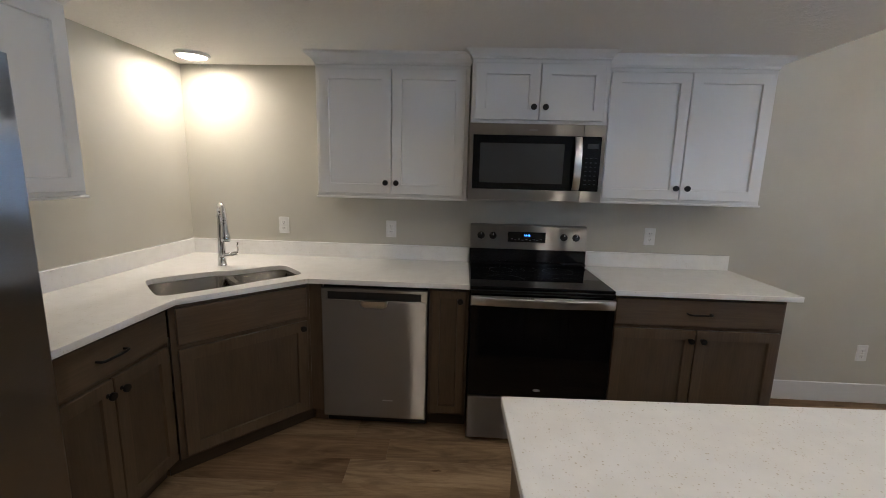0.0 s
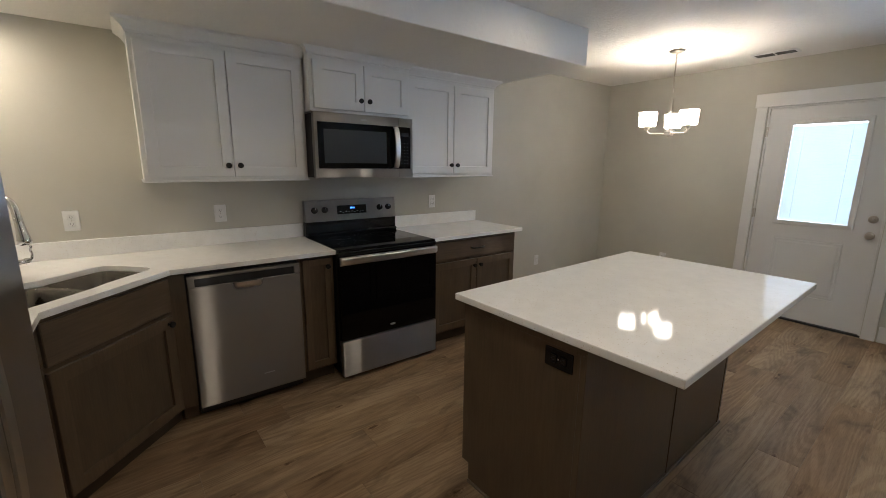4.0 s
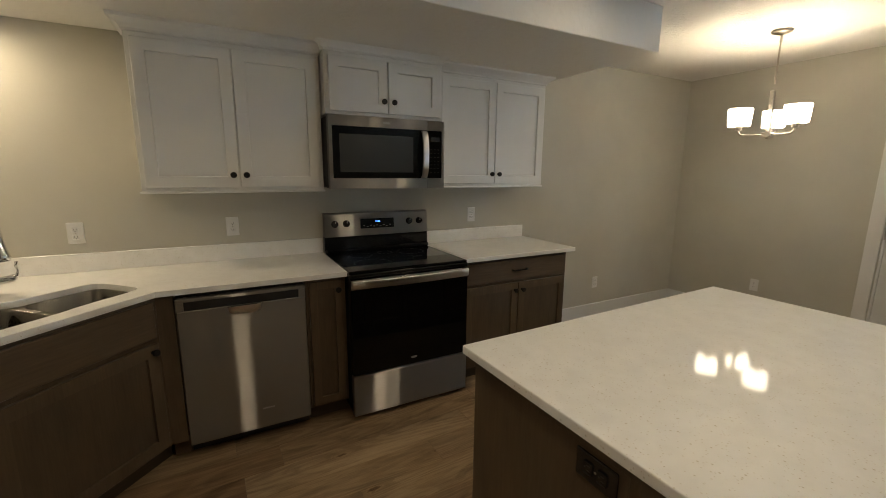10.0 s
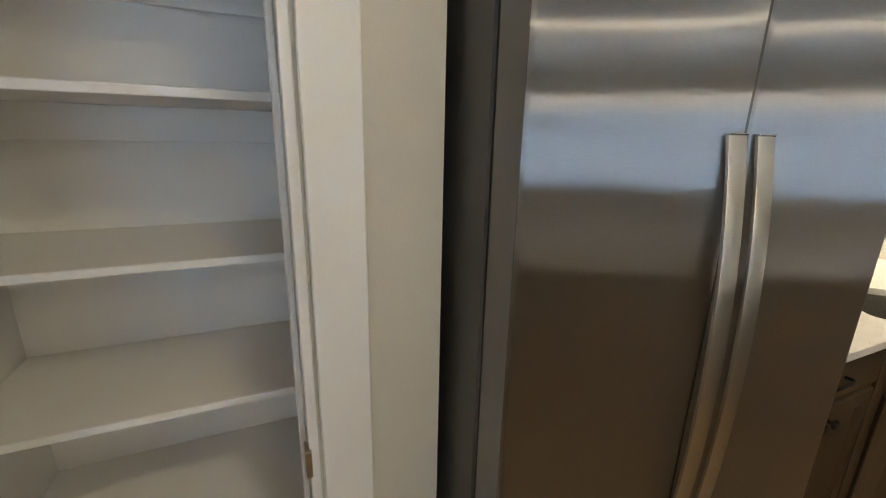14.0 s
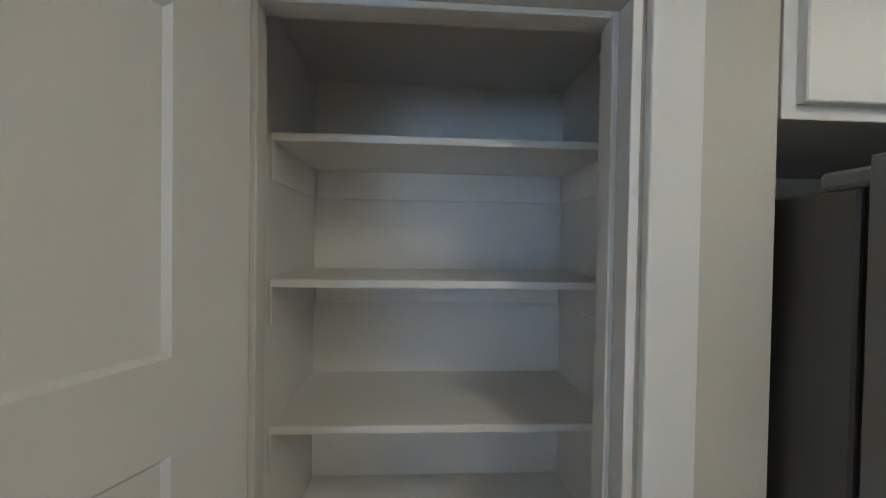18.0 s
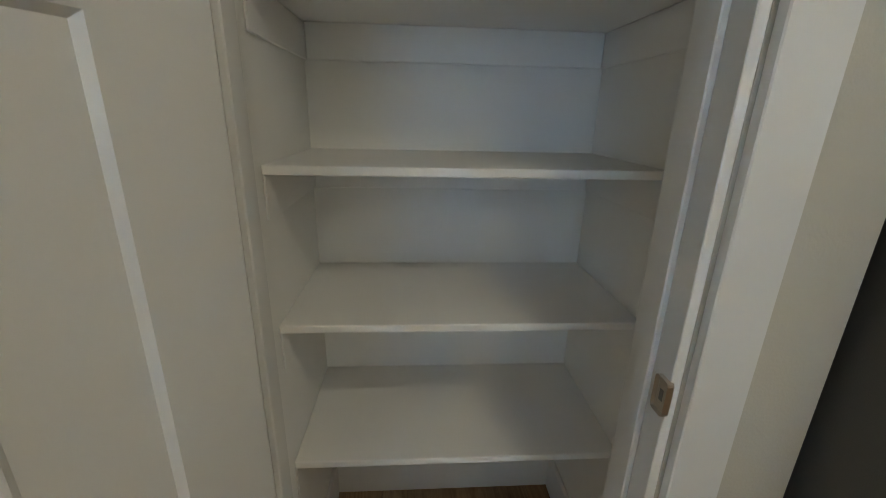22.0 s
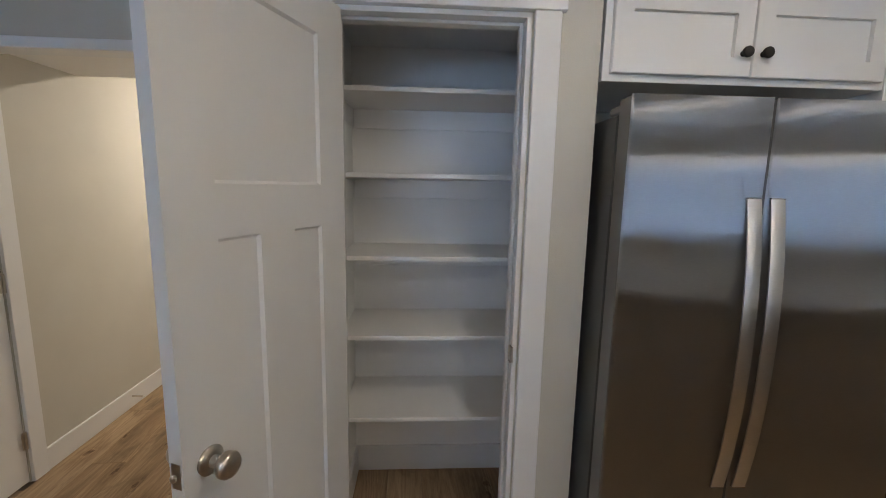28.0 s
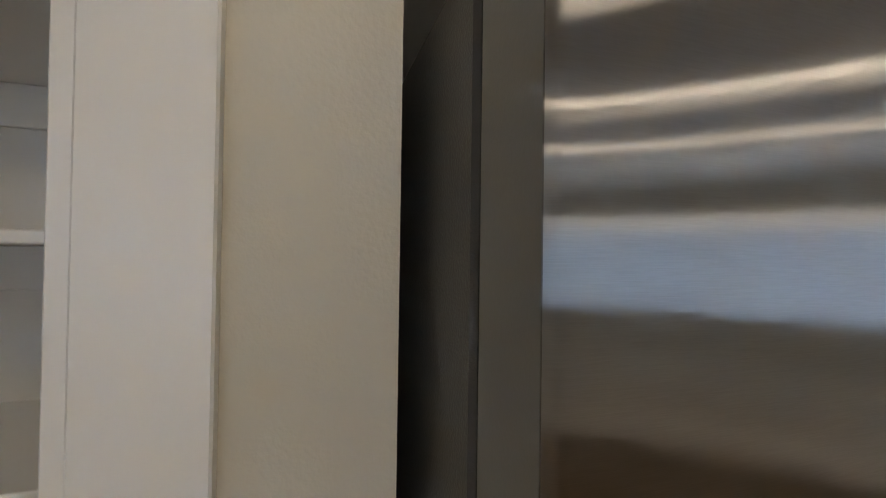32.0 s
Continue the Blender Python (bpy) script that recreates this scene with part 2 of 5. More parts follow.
def brushed(name, colour, rough, spread, turn, stretch, wave=(3.0, 0.0006), haze=0.0):
    """Brushed stainless steel: its sheen is drawn out along one direction by spread. turn: of that direction; stretch: grain scale; wave: scale and depth of the sheet's unevenness; haze: share of a dull, wide sheen."""
    m = material(name, colour, rough, 1.0)
    nt, nodes, links, b = nodes_of(m)
    g, tan = nodes.new("ShaderNodeBsdfAnisotropic"), nodes.new("ShaderNodeTangent")
    tan.direction_type, tan.axis = "RADIAL", "Z"
    g.inputs["Anisotropy"].default_value, g.inputs["Rotation"].default_value = -spread, turn
    grain = noise_tex(nt, coords(nt, stretch), 60.0, 3.0)
    smear = noise_tex(nt, coords(nt), 2.2, 4.0)
    links.new(ramp(nt, grain, [(0.3, tuple(c * 0.93 for c in colour)), (0.7, tuple(c * 1.05 for c in colour))]), g.inputs["Color"])
    links.new(math_node(nt, "MULTIPLY_ADD", smear, 0.05), g.inputs["Roughness"])
    g.inputs["Roughness"].links[0].from_node.inputs[2].default_value = rough - 0.025
    links.new(tan.outputs[0], g.inputs["Tangent"])
    bump(nt, noise_tex(nt, coords(nt), wave[0], 1.0), 1.0, wave[1], g)
    dull, both = nodes.new("ShaderNodeBsdfAnisotropic"), nodes.new("ShaderNodeMixShader")
    dull.inputs["Color"].default_value, dull.inputs["Roughness"].default_value = rgb(*colour), 0.62
    both.inputs[0].default_value = haze
    links.new(g.outputs[0], both.inputs[1])
    links.new(dull.outputs[0], both.inputs[2])
    links.new(both.outputs[0], nodes["Material Output"].inputs[0])
    return m


M_STEEL = brushed("brushed_stainless", (0.50, 0.475, 0.445), 0.28, 0.92, 0.25, (30, 30, 1), (3.0, 0.0006), 0.08)
M_STEEL_FRIDGE = brushed("brushed_stainless_fridge", (0.505, 0.510, 0.525), 0.34, 0.93, 0.0, (1, 1, 40), (2.2, 0.0004))
M_STEEL_V = brushed("brushed_stainless_upright", (0.41, 0.388, 0.36), 0.35, 0.96, 0.25, (30, 30, 1), (4.0, 0.0005), 0.58)
M_SATIN = brushed("satin_steel", (0.74, 0.735, 0.725), 0.30, 0.5, 0.0, (1, 1, 40))
M_SINK = brushed("satin_sink_steel", (0.44, 0.415, 0.375), 0.26, 0.9, 0.25, (30, 30, 1))
M_CHROME = material("polished_chrome", (0.75, 0.75, 0.75), 0.06, 1.0)
M_NICKEL = material("satin_nickel", (0.52, 0.48, 0.42), 0.28, 1.0)
M_BLACK_METAL = material("oil_rubbed_black", (0.006, 0.006, 0.006), 0.34, Specular_IOR_Level=0.35)
M_BLACK_GLASS = material("black_glass", (0.003, 0.003, 0.0035), 0.04, Specular_IOR_Level=0.28)
M_BLACK_ENAMEL = material("black_enamel", (0.008, 0.008, 0.009), 0.10)
M_DARK_PLASTIC = painted("dark_plastic", (0.013, 0.013, 0.014), 0.42, 0.05, 300.0)
M_GREY_CASE = painted("textured_grey_case", (0.085, 0.085, 0.085), 0.42, 0.3, 420.0)
M_GREY_DOOR_SIDE = painted("grey_door_side", (0.17, 0.168, 0.165), 0.35, 0.05, 300.0)
M_PLATE = material("white_plastic_plate", (0.78, 0.775, 0.76), 0.32)
M_SLOT = material("slot_shadow_plastic", (0.05, 0.05, 0.05), 0.5)
M_INK = material("grey_print", (0.30, 0.30, 0.30), 0.5)
M_DARK_INK = material("dark_slots", (0.028, 0.028, 0.028), 0.6)
M_INK_PALE = material("pale_print", (0.55, 0.55, 0.55), 0.5)
M_VENT = painted("white_vent_enamel", (0.70, 0.70, 0.69), 0.4, 0.03, 200.0)
M_MESH = material("microwave_window_mesh", (0.032, 0.034, 0.036), 0.22)


def glow(name, colour, strength):
    m = material(name, colour[:3], 0.5)
    b = m.node_tree.nodes["Principled BSDF"]
    b.inputs["Emission Color"].default_value = colour
    b.inputs["Emission Strength"].default_value = strength
    return m


M_SHADE = glow("lit_frosted_shade", SOFT_WARM, SHADE_GLOW)
M_BULB = glow("lit_bulb", SOFT_WARM, BULB_GLOW)
M_DISC = glow("lit_lamp_lens", WARM, DISC_GLOW)
M_ROOM_DISC = glow("lit_room_lens", WARM, ROOM_GLOW)
M_SMALL_DISC = glow("lit_soffit_lens", WARM, SMALL_GLOW)
M_HALL_DISC = glow("lit_hall_lens", WARM, HALL_GLOW)
M_DISPLAY = glow("blue_clock_digits", rgb(0.06, 0.26, 1.0), 3.0)
M_OUTSIDE = glow("overcast_brightness", rgb(0.86, 0.93, 1.0), SKY_GLOW)


def pane_glass():
    m = material("clear_pane", (1, 1, 1), 0.0)
    b = m.node_tree.nodes["Principled BSDF"]
    b.inputs["Transmission Weight"].default_value = 1.0
    b.inputs["IOR"].default_value = 1.02
    return m


M_GLASS = pane_glass()


def slat_vinyl(name, through_light):
    m = material(name, (0.80, 0.82, 0.84), 0.4)
    nt, nodes, links, b = nodes_of(m)
    tr, ms, out = nodes.new("ShaderNodeBsdfTranslucent"), nodes.new("ShaderNodeMixShader"), nodes["Material Output"]
    tr.inputs[0].default_value = rgb(0.72, 0.84, 0.95)
    ms.inputs[0].default_value = through_light
    links.new(b.outputs[0], ms.inputs[1])
    links.new(tr.outputs[0], ms.inputs[2])
    links.new(ms.outputs[0], out.inputs[0])
    return m


M_SLAT = slat_vinyl("white_blind_vinyl", 0.07)
M_THIN_SLAT = slat_vinyl("thin_blind_slat", 0.36)


# ---- mesh helpers ----
def link_mesh(name, bm, mat, parent=None, m=None, smooth=False):
    me = bpy.data.meshes.new(name)
    bmesh.ops.recalc_face_normals(bm, faces=bm.faces)
    if smooth:
        for f in bm.faces:
            f.smooth = True
    bm.to_mesh(me)
    bm.free()
    for one in mat if isinstance(mat, (list, tuple)) else [mat]:
        me.materials.append(one)
    if smooth:
        me.set_sharp_from_angle(angle=radians(40))
    ob = new(name, me)
    if parent is not None:
        ob.parent = parent
    if m is not None:
        ob.matrix_basis = m
    return ob


def part(name, bm, mat, parent, label="", m=None, smooth=False):
    ob = link_mesh(name, bm, mat, parent, m, smooth)
    return tagged(ob, label) if label else ob


def share(name, ob, parent, m):
    """Another object on the same mesh."""
    o = new(name, ob.data)
    o.parent, o.matrix_basis = parent, m
    return o


def thing(name, label, category, m=None, group="", kind=""):
    ob = new(name)
    ob.empty_display_size = 0.1
    if m is not None:
        ob.matrix_basis = m
    return tagged(ob, label, category, group, kind)


def add_box(bm, x0, y0, z0, x1, y1, z1, bevel=0.0, segs=1):
    ret = bmesh.ops.create_cube(bm, size=1.0, matrix=Matrix.LocRotScale(
        ((x0 + x1) / 2, (y0 + y1) / 2, (z0 + z1) / 2), None, (abs(x1 - x0), abs(y1 - y0), abs(z1 - z0))))
    if bevel > 0:
        es = list({e for v in ret["verts"] for e in v.link_edges})
        bmesh.ops.bevel(bm, geom=es, offset=bevel, segments=segs, affect="EDGES", profile=0.5)
    return bm


def box(x0, y0, z0, x1, y1, z1, bevel=0.0, segs=1):
    return add_box(bmesh.new(), x0, y0, z0, x1, y1, z1, bevel, segs)


def boxes(rows, bevel=0.0):
    bm = bmesh.new()
    for r in rows:
        add_box(bm, *r, bevel)
    return bm


def lathe(profile, n=24):
    """A turned solid round z from (radius, height) pairs."""
    bm = bmesh.new()
    rings = []
    for r, z in profile:
        if r < 1e-6:
            rings.append([bm.verts.new((0, 0, z))])
        else:
            rings.append([bm.verts.new((r * math.cos(2 * math.pi * i / n), r * math.sin(2 * math.pi * i / n), z)) for i in range(n)])
    for a, b in zip(rings, rings[1:]):
        for i in range(n):
            j = (i + 1) % n
            if len(a) == 1 and len(b) > 1:
                bm.faces.new((a[0], b[i], b[j]))
            elif len(b) == 1 and len(a) > 1:
                bm.faces.new((a[i], a[j], b[0]))
            elif len(a) > 1:
                bm.faces.new((a[i], a[j], b[j], b[i]))
    for ring, flip in ((rings[0], True), (rings[-1], False)):
        if len(ring) > 1:
            bm.faces.new(ring[::-1] if flip else ring)
    return bm


def tube(points, radii, n=12):
    """A round bar along a line of points."""
    bm = bmesh.new()
    pts = [Vector(p) for p in points]
    rings, side = [], None
    for i, p in enumerate(pts):
        d = (pts[min(i + 1, len(pts) - 1)] - pts[max(i - 1, 0)]).normalized()
        if side is None:
            side = d.orthogonal().normalized()
        side = (side - d * side.dot(d)).normalized()
        up = d.cross(side)
        r = radii[i] if isinstance(radii, (list, tuple)) else radii
        rings.append([bm.verts.new(p + r * (math.cos(2 * math.pi * k / n) * side + math.sin(2 * math.pi * k / n) * up)) for k in range(n)])
    for a, b in zip(rings, rings[1:]):
        for k in range(n):
            bm.faces.new((a[k], a[(k + 1) % n], b[(k + 1) % n], b[k]))
    bm.faces.new(rings[0][::-1])
    bm.faces.new(rings[-1])
    return bm


def ribbon(points, width_dir, half, thick_dir, thick):
    """A flat bar of rectangular section swept along points."""
    bm = bmesh.new()
    w, t = Vector(width_dir) * half, Vector(thick_dir) * thick
    rings = []
    for p in points:
        p = Vector(p)
        rings.append([bm.verts.new(p + q) for q in (-w, w, w + t * 0.78, w * 0.84 + t, -w * 0.84 + t, -w + t * 0.78)])
    for ra, rb in zip(rings, rings[1:]):
        for va, vb in zip(ra, rb):
            bm.edges.new((va, vb)).smooth = False
    n = len(rings[0])
    for a, b in zip(rings, rings[1:]):
        for k in range(n):
            bm.faces.new((a[k], a[(k + 1) % n], b[(k + 1) % n], b[k]))
    bm.faces.new(rings[0][::-1])
    bm.faces.new(rings[-1])
    return bm


def prism(outline, z0, z1, holes=(), bevel=0.0):
    """A flat slab with holes from outlines in the plan."""
    bm = bmesh.new()
    edges = []
    for loop in (outline, *holes):
        vs = [bm.verts.new((x, y, z1)) for x, y in loop]
        edges += [bm.edges.new((vs[i], vs[(i + 1) % len(vs)])) for i in range(len(vs))]
    bmesh.ops.triangle_fill(bm, use_beauty=True, use_dissolve=False, edges=edges)
    top = list(bm.faces)
    for f in top:
        if f.normal.z < 0:
            f.normal_flip()
    ret = bmesh.ops.extrude_face_region(bm, geom=top)
    down = [v for v in ret["geom"] if isinstance(v, bmesh.types.BMVert)]
    bmesh.ops.translate(bm, verts=down, vec=(0, 0, z0 - z1))
    bmesh.ops.recalc_face_normals(bm, faces=bm.faces)
    if bevel:
        rim = [e for e in bm.edges if len(e.link_faces) == 2 and abs(e.link_faces[0].normal.z - e.link_faces[1].normal.z) > 0.5]
        bmesh.ops.bevel(bm, geom=rim, offset=bevel, segments=2, affect="EDGES", profile=0.5)
    return bm


def upright(outline, lo, hi, axis, holes=(), bevel=0.0):
    """A standing sheet with openings: outlines in (distance along, height), between lo and hi on the axis across it."""
    bm = prism(outline, lo, hi, holes, bevel)
    bm.transform(Matrix(((0, 0, 1, 0), (1, 0, 0, 0), (0, 1, 0, 0), (0, 0, 0, 1)) if axis == "x" else ((1, 0, 0, 0), (0, 0, 1, 0), (0, 1, 0, 0), (0, 0, 0, 1))))
    return bm


def rect(x0, z0, x1, z1):
    return [(x0, z0), (x1, z0), (x1, z1), (x0, z1)]


def notched(x0, x1, top, a, b, height):
    """The outline of a wall from x0 to x1 with a doorway from a to b."""
    return [(x0, 0), (a, 0), (a, height), (b, height), (b, 0), (x1, 0), (x1, top), (x0, top)]


def shaker(w, h, t=0.019, rail=0.058, sink=0.012, slope=0.002):
    """A framed panel door: x from 0 to w, z from 0 to h, its face at y = -t."""
    bm = bmesh.new()
    def loop(inset, y):
        return [bm.verts.new(c) for c in ((inset, y, inset), (w - inset, y, inset), (w - inset, y, h - inset), (inset, y, h - inset))]
    loops = [loop(0, 0), loop(0, -t + 0.0025), loop(0.0025, -t), loop(rail, -t), loop(rail + slope, -t + sink)]
    for a, b in zip(loops, loops[1:]):
        for i in range(4):
            j = (i + 1) % 4
            bm.faces.new((a[i], a[j], b[j], b[i]))
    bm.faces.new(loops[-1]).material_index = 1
    bm.faces.new(loops[0][::-1])
    return bm


def slab_front(w, h, t=0.019):
    """A flat drawer front with an eased edge."""
    return box(0, -t, 0, w, 0, h, 0.003)


def turn_z(x, y, z, deg):
    return pose(x, y, z, 0, 0, deg)


KNOB = [(0.009, 0), (0.009, 0.002), (0.006, 0.004), (0.0055, 0.014), (0.008, 0.0165), (0.0155, 0.0175), (0.0165, 0.0185), (0.0165, 0.026), (0.0155, 0.0275), (0, 0.028)]


def knob(parent, x, y, z, mat=None):
    """A round knob that stands out towards -y."""
    return part("knob", lathe(KNOB, 20), mat or M_BLACK_METAL, parent, "round black knob", pose(x, y, z, 90, 0, 0), True)


def bar_pull(parent, x, y, z, length=0.125):
    h = length / 2
    pts = [(-h, 0, 0), (-h, -0.020, 0), (-h + 0.008, -0.028, 0), (-h / 2, -0.030, 0), (h / 2, -0.030, 0), (h - 0.008, -0.028, 0), (h, -0.020, 0), (h, 0, 0)]
    return part("handle", tube(pts, 0.0055, 10), M_BLACK_METAL, parent, "black bar pull", pose(x, y, z), True)


# ---- structure ----
def structure(name, bm, mat, label, category, smooth=False):
    return tagged(link_mesh(name, bm, mat, smooth=smooth), label, category, kind="structure")


BACK, SOUTH, PAN_X = 0.0, -6.6, 0.536     # back wall, far south wall, pantry front
FRIDGE_Y0, FRIDGE_Y1 = -2.72, -1.765
HALL_S = -5.22

structure("wall_back", box(-0.2, BACK, 0, WALL_E + 0.2, 0.15, 2.6), M_WALL, "greige painted drywall behind the kitchen run", "wall")
structure("wall_left", box(-0.14, -2.72, 0, 0.0, 0.0, 2.6), M_WALL, "greige painted drywall behind sink and fridge", "wall")
D0, D1, DH = -2.63, -1.70, 2.03           # entry door opening
W0, W1, WZ0, WZ1 = -5.56, -3.837, 0.815, 1.985
structure("wall_entry", upright(notched(SOUTH, 0.0, 2.6, D0, D1, DH), WALL_E, WALL_E + 0.16, "x", [rect(W0, WZ0, W1, WZ1)]), M_WALL, "greige painted drywall with the entry door and window", "wall")
structure("wall_south", box(1.05, SOUTH - 0.15, 0, WALL_E + 0.16, SOUTH, 2.6), M_WALL, "plain greige painted drywall", "wall")
HD0, HD1 = -0.13, 0.63                    # hall door opening
structure("wall_hall", upright(notched(-4.2, 1.05, 2.6, HD0, HD1, 2.03), HALL_S - 0.12, HALL_S, "y"), M_WALL, "greige painted hallway drywall", "wall")
structure("wall_living", box(1.05 - 0.12, SOUTH, 0, 1.05, HALL_S - 0.12, 2.6), M_WALL, "plain greige painted drywall", "wall")
structure("wall_hall_end", box(-4.3, HALL_S, 0, -4.2, -3.72, 2.6), M_WALL, "plain greige painted drywall", "wall")
PB, PL, PR = -0.19, -3.60, -2.80          # pantry back, left and right faces
PO0, PO1, PH = -3.545, -2.937, 2.045       # pantry opening
structure("wall_pantry_front", upright(notched(-3.72, -2.72, 2.6, PO0, PO1, PH), PAN_X - 0.11, PAN_X, "x"), M_WALL, "greige painted drywall round the pantry opening", "wall")
structure("wall_pantry_right", box(PB - 0.1, PR, 0, PAN_X - 0.11, -2.72, 2.6), M_PANTRY, "white painted pantry side wall", "wall")
structure("wall_pantry_left", box(-4.2, -3.72, 0, PAN_X - 0.11, PL, 2.6), M_PANTRY, "white painted pantry side wall", "wall")
structure("wall_pantry_back", box(PB - 0.1, PL, 0, PB, PR, 2.6), M_PANTRY, "white painted pantry back wall", "wall")
structure("ceiling", box(-4.3, SOUTH - 0.15, CEIL, WALL_E + 0.2, 0.15, CEIL + 0.15), M_CEIL, "white textured ceiling", "ceiling")
structure("ceiling_pantry", box(PB, PL, 2.157, PAN_X - 0.11, PR, CEIL - 0.001), M_PANTRY, "lowered white pantry ceiling", "ceiling")
SOF_X, SOF_Y = 3.79, -1.155
structure("ceiling_soffit", box(0.0, SOF_Y, SOFFIT, SOF_X, 0.0, CEIL - 0.001, 0.006, 2), M_CEIL, "lowered textured ceiling over the kitchen run", "ceiling")
structure("ceiling_hall", box(-0.70, HALL_S, 2.098, -0.172, -3.72, CEIL - 0.001), M_CEIL, "lowered ceiling at the start of the hallway", "ceiling")
structure("header_hall", box(-0.170, HALL_S, 2.108, -0.07, -3.72, CEIL - 0.001), M_WALL, "greige header above the hallway", "wall")
structure("trim_hall", box(-0.170, HALL_S, 2.060, -0.058, -3.72, 2.106, 0.003), M_TRIM, "white board under the hallway header", "trim")


def baseboard(name, runs, height=0.14):
    root = thing(name, "white painted baseboard along the wall", "baseboard", kind="structure")
    for x0, y0, x1, y1 in runs:
        part("board", box(x0, y0, 0, x1, y1, height, 0.003), M_TRIM, root)


T = 0.014
baseboard("baseboard_back", [(3.745, -T, WALL_E, 0)])
baseboard("baseboard_entry", [(WALL_E - T, D1 + 0.10, WALL_E, -T), (WALL_E - T, SOUTH, WALL_E, D0 - 0.105)])
baseboard("baseboard_stub", [(PAN_X - 0.5, -2.72, PAN_X, -2.72 + T), (PAN_X, PO1 + 0.087, PAN_X + T, -2.72 + T)], 0.125)
baseboard("baseboard_pantry", [(PB, PL, PB + T, PR), (PB + T, PL, PAN_X - 0.11, PL + T), (PB + T, PR - T, PAN_X - 0.11, PR)])
baseboard("baseboard_hall", [(-4.2, HALL_S, HD0 - 0.09, HALL_S + T)], 0.125)


def casing(name, m, w, h, label, side=0.088, thick=0.018, head=0.115):
    """Flat casing round an opening of width w and height h: x along the wall, face towards -y."""
    root = thing(name, label, "door trim", m, kind="structure")
    part("side_casing", box(-side, -thick, 0, -0.005, 0, h, 0.002), M_TRIM, root)
    part("side_casing", box(w + 0.005, -thick, 0, w + side, 0, h, 0.002), M_TRIM, root)
    part("head_casing", box(-side - 0.014, -thick - 0.006, h, w + side + 0.014, 0, h + head, 0.002), M_TRIM, root)
    return root


def jamb(root, w, h, depth, stop):
    """Jamb lining with a stop bead, behind the casing."""
    for x0, x1 in ((-0.0, 0.016), (w - 0.016, w)):
        part("jamb", box(x0, 0.0, 0, x1, depth, h - 0.016, 0.0015), M_TRIM, root)
    part("jamb", box(0, 0.0, h - 0.016, w, depth, h, 0.0015), M_TRIM, root)
    part("stop_bead", boxes([(0.016, stop, 0, 0.027, stop + 0.035, h - 0.016), (w - 0.027, stop, 0, w - 0.016, stop + 0.035, h - 0.016),
                             (0.027, stop, h - 0.027, w - 0.027, stop + 0.035, h - 0.016)], 0.002), M_TRIM, root)


# pantry opening faces +x: local x runs along +y
pantry_trim = casing("trim_pantry", turn_z(PAN_X, PO0, 0, 90), PO1 - PO0, PH, "white flat casing round the pantry opening", side=0.087, head=0.12)
jamb(pantry_trim, PO1 - PO0, PH, 0.112, 0.040)
strike = part("strike_plate", box(0, 0, 0, 0.002, 0.030, 0.058, 0.006, 2), M_NICKEL, pantry_trim, "satin nickel strike plate", pose(PO1 - PO0 - 0.0185, -0.004, 0.925))
part("strike_hole", box(-0.0006, 0.011, 0.020, 0.0, 0.019, 0.038), M_GREY_DOOR_SIDE, pantry_trim, "", pose(PO1 - PO0 - 0.0185, -0.004, 0.925))
entry_trim = casing("trim_entry", turn_z(WALL_E, D1, 0, -90), D1 - D0, DH, "white flat casing with a wide head board", side=0.092, head=0.125)
jamb(entry_trim, D1 - D0, DH, 0.16, 0.065)
part("threshold", box(0.0, -0.01, 0, D1 - D0, 0.16, 0.018, 0.004), M_DARK_PLASTIC, entry_trim, "dark metal threshold")
casing("trim_hall_door", turn_z(HD1, HALL_S, 0, 180), HD1 - HD0, 2.03, "white flat casing round a hallway door")


# ---- outside ----
structure("backdrop", boxes([(8.4, -8.5, -0.5, 8.42, 2.0, 5.0)]), M_OUTSIDE, "pale overcast brightness outside", "sky")


# ---- doors ----
def panelled_slab(w, h, t, panels, sink=0.008):
    """A door slab with sunk panels on both faces. Panels as x0, z0, x1, z1."""
    bm = bmesh.new()
    xs = sorted({0, w, *(v for p in panels for v in (p[0], p[2]))})
    zs = sorted({0, h, *(v for p in panels for v in (p[1], p[3]))})
    def inside(x, z):
        return any(p[0] < x < p[2] and p[1] < z < p[3] for p in panels)
    for y, s in ((-t, 1), (0, -1)):
        for a, b in zip(xs, xs[1:]):
            for c, d in zip(zs, zs[1:]):
                if not inside((a + b) / 2, (c + d) / 2):
                    bm.faces.new([bm.verts.new(v) for v in ((a, y, c), (b, y, c), (b, y, d), (a, y, d))])
        for x0, z0, x1, z1 in panels:
            e, yi = 0.007, y + s * sink
            o = [bm.verts.new(v) for v in ((x0, y, z0), (x1, y, z0), (x1, y, z1), (x0, y, z1))]
            i = [bm.verts.new(v) for v in ((x0 + e, yi, z0 + e), (x1 - e, yi, z0 + e), (x1 - e, yi, z1 - e), (x0 + e, yi, z1 - e))]
            for k in range(4):
                bm.faces.new((o[k], o[(k + 1) % 4], i[(k + 1) % 4], i[k]))
            bm.faces.new(i)
    for a, b in (((0, 0), (w, 0)), ((w, 0), (w, h)), ((w, h), (0, h)), ((0, h), (0, 0))):
        bm.faces.new([bm.verts.new(v) for v in ((a[0], -t, a[1]), (b[0], -t, b[1]), (b[0], 0, b[1]), (a[0], 0, a[1]))])
    bmesh.ops.remove_doubles(bm, verts=bm.verts, dist=1e-5)
    return bm


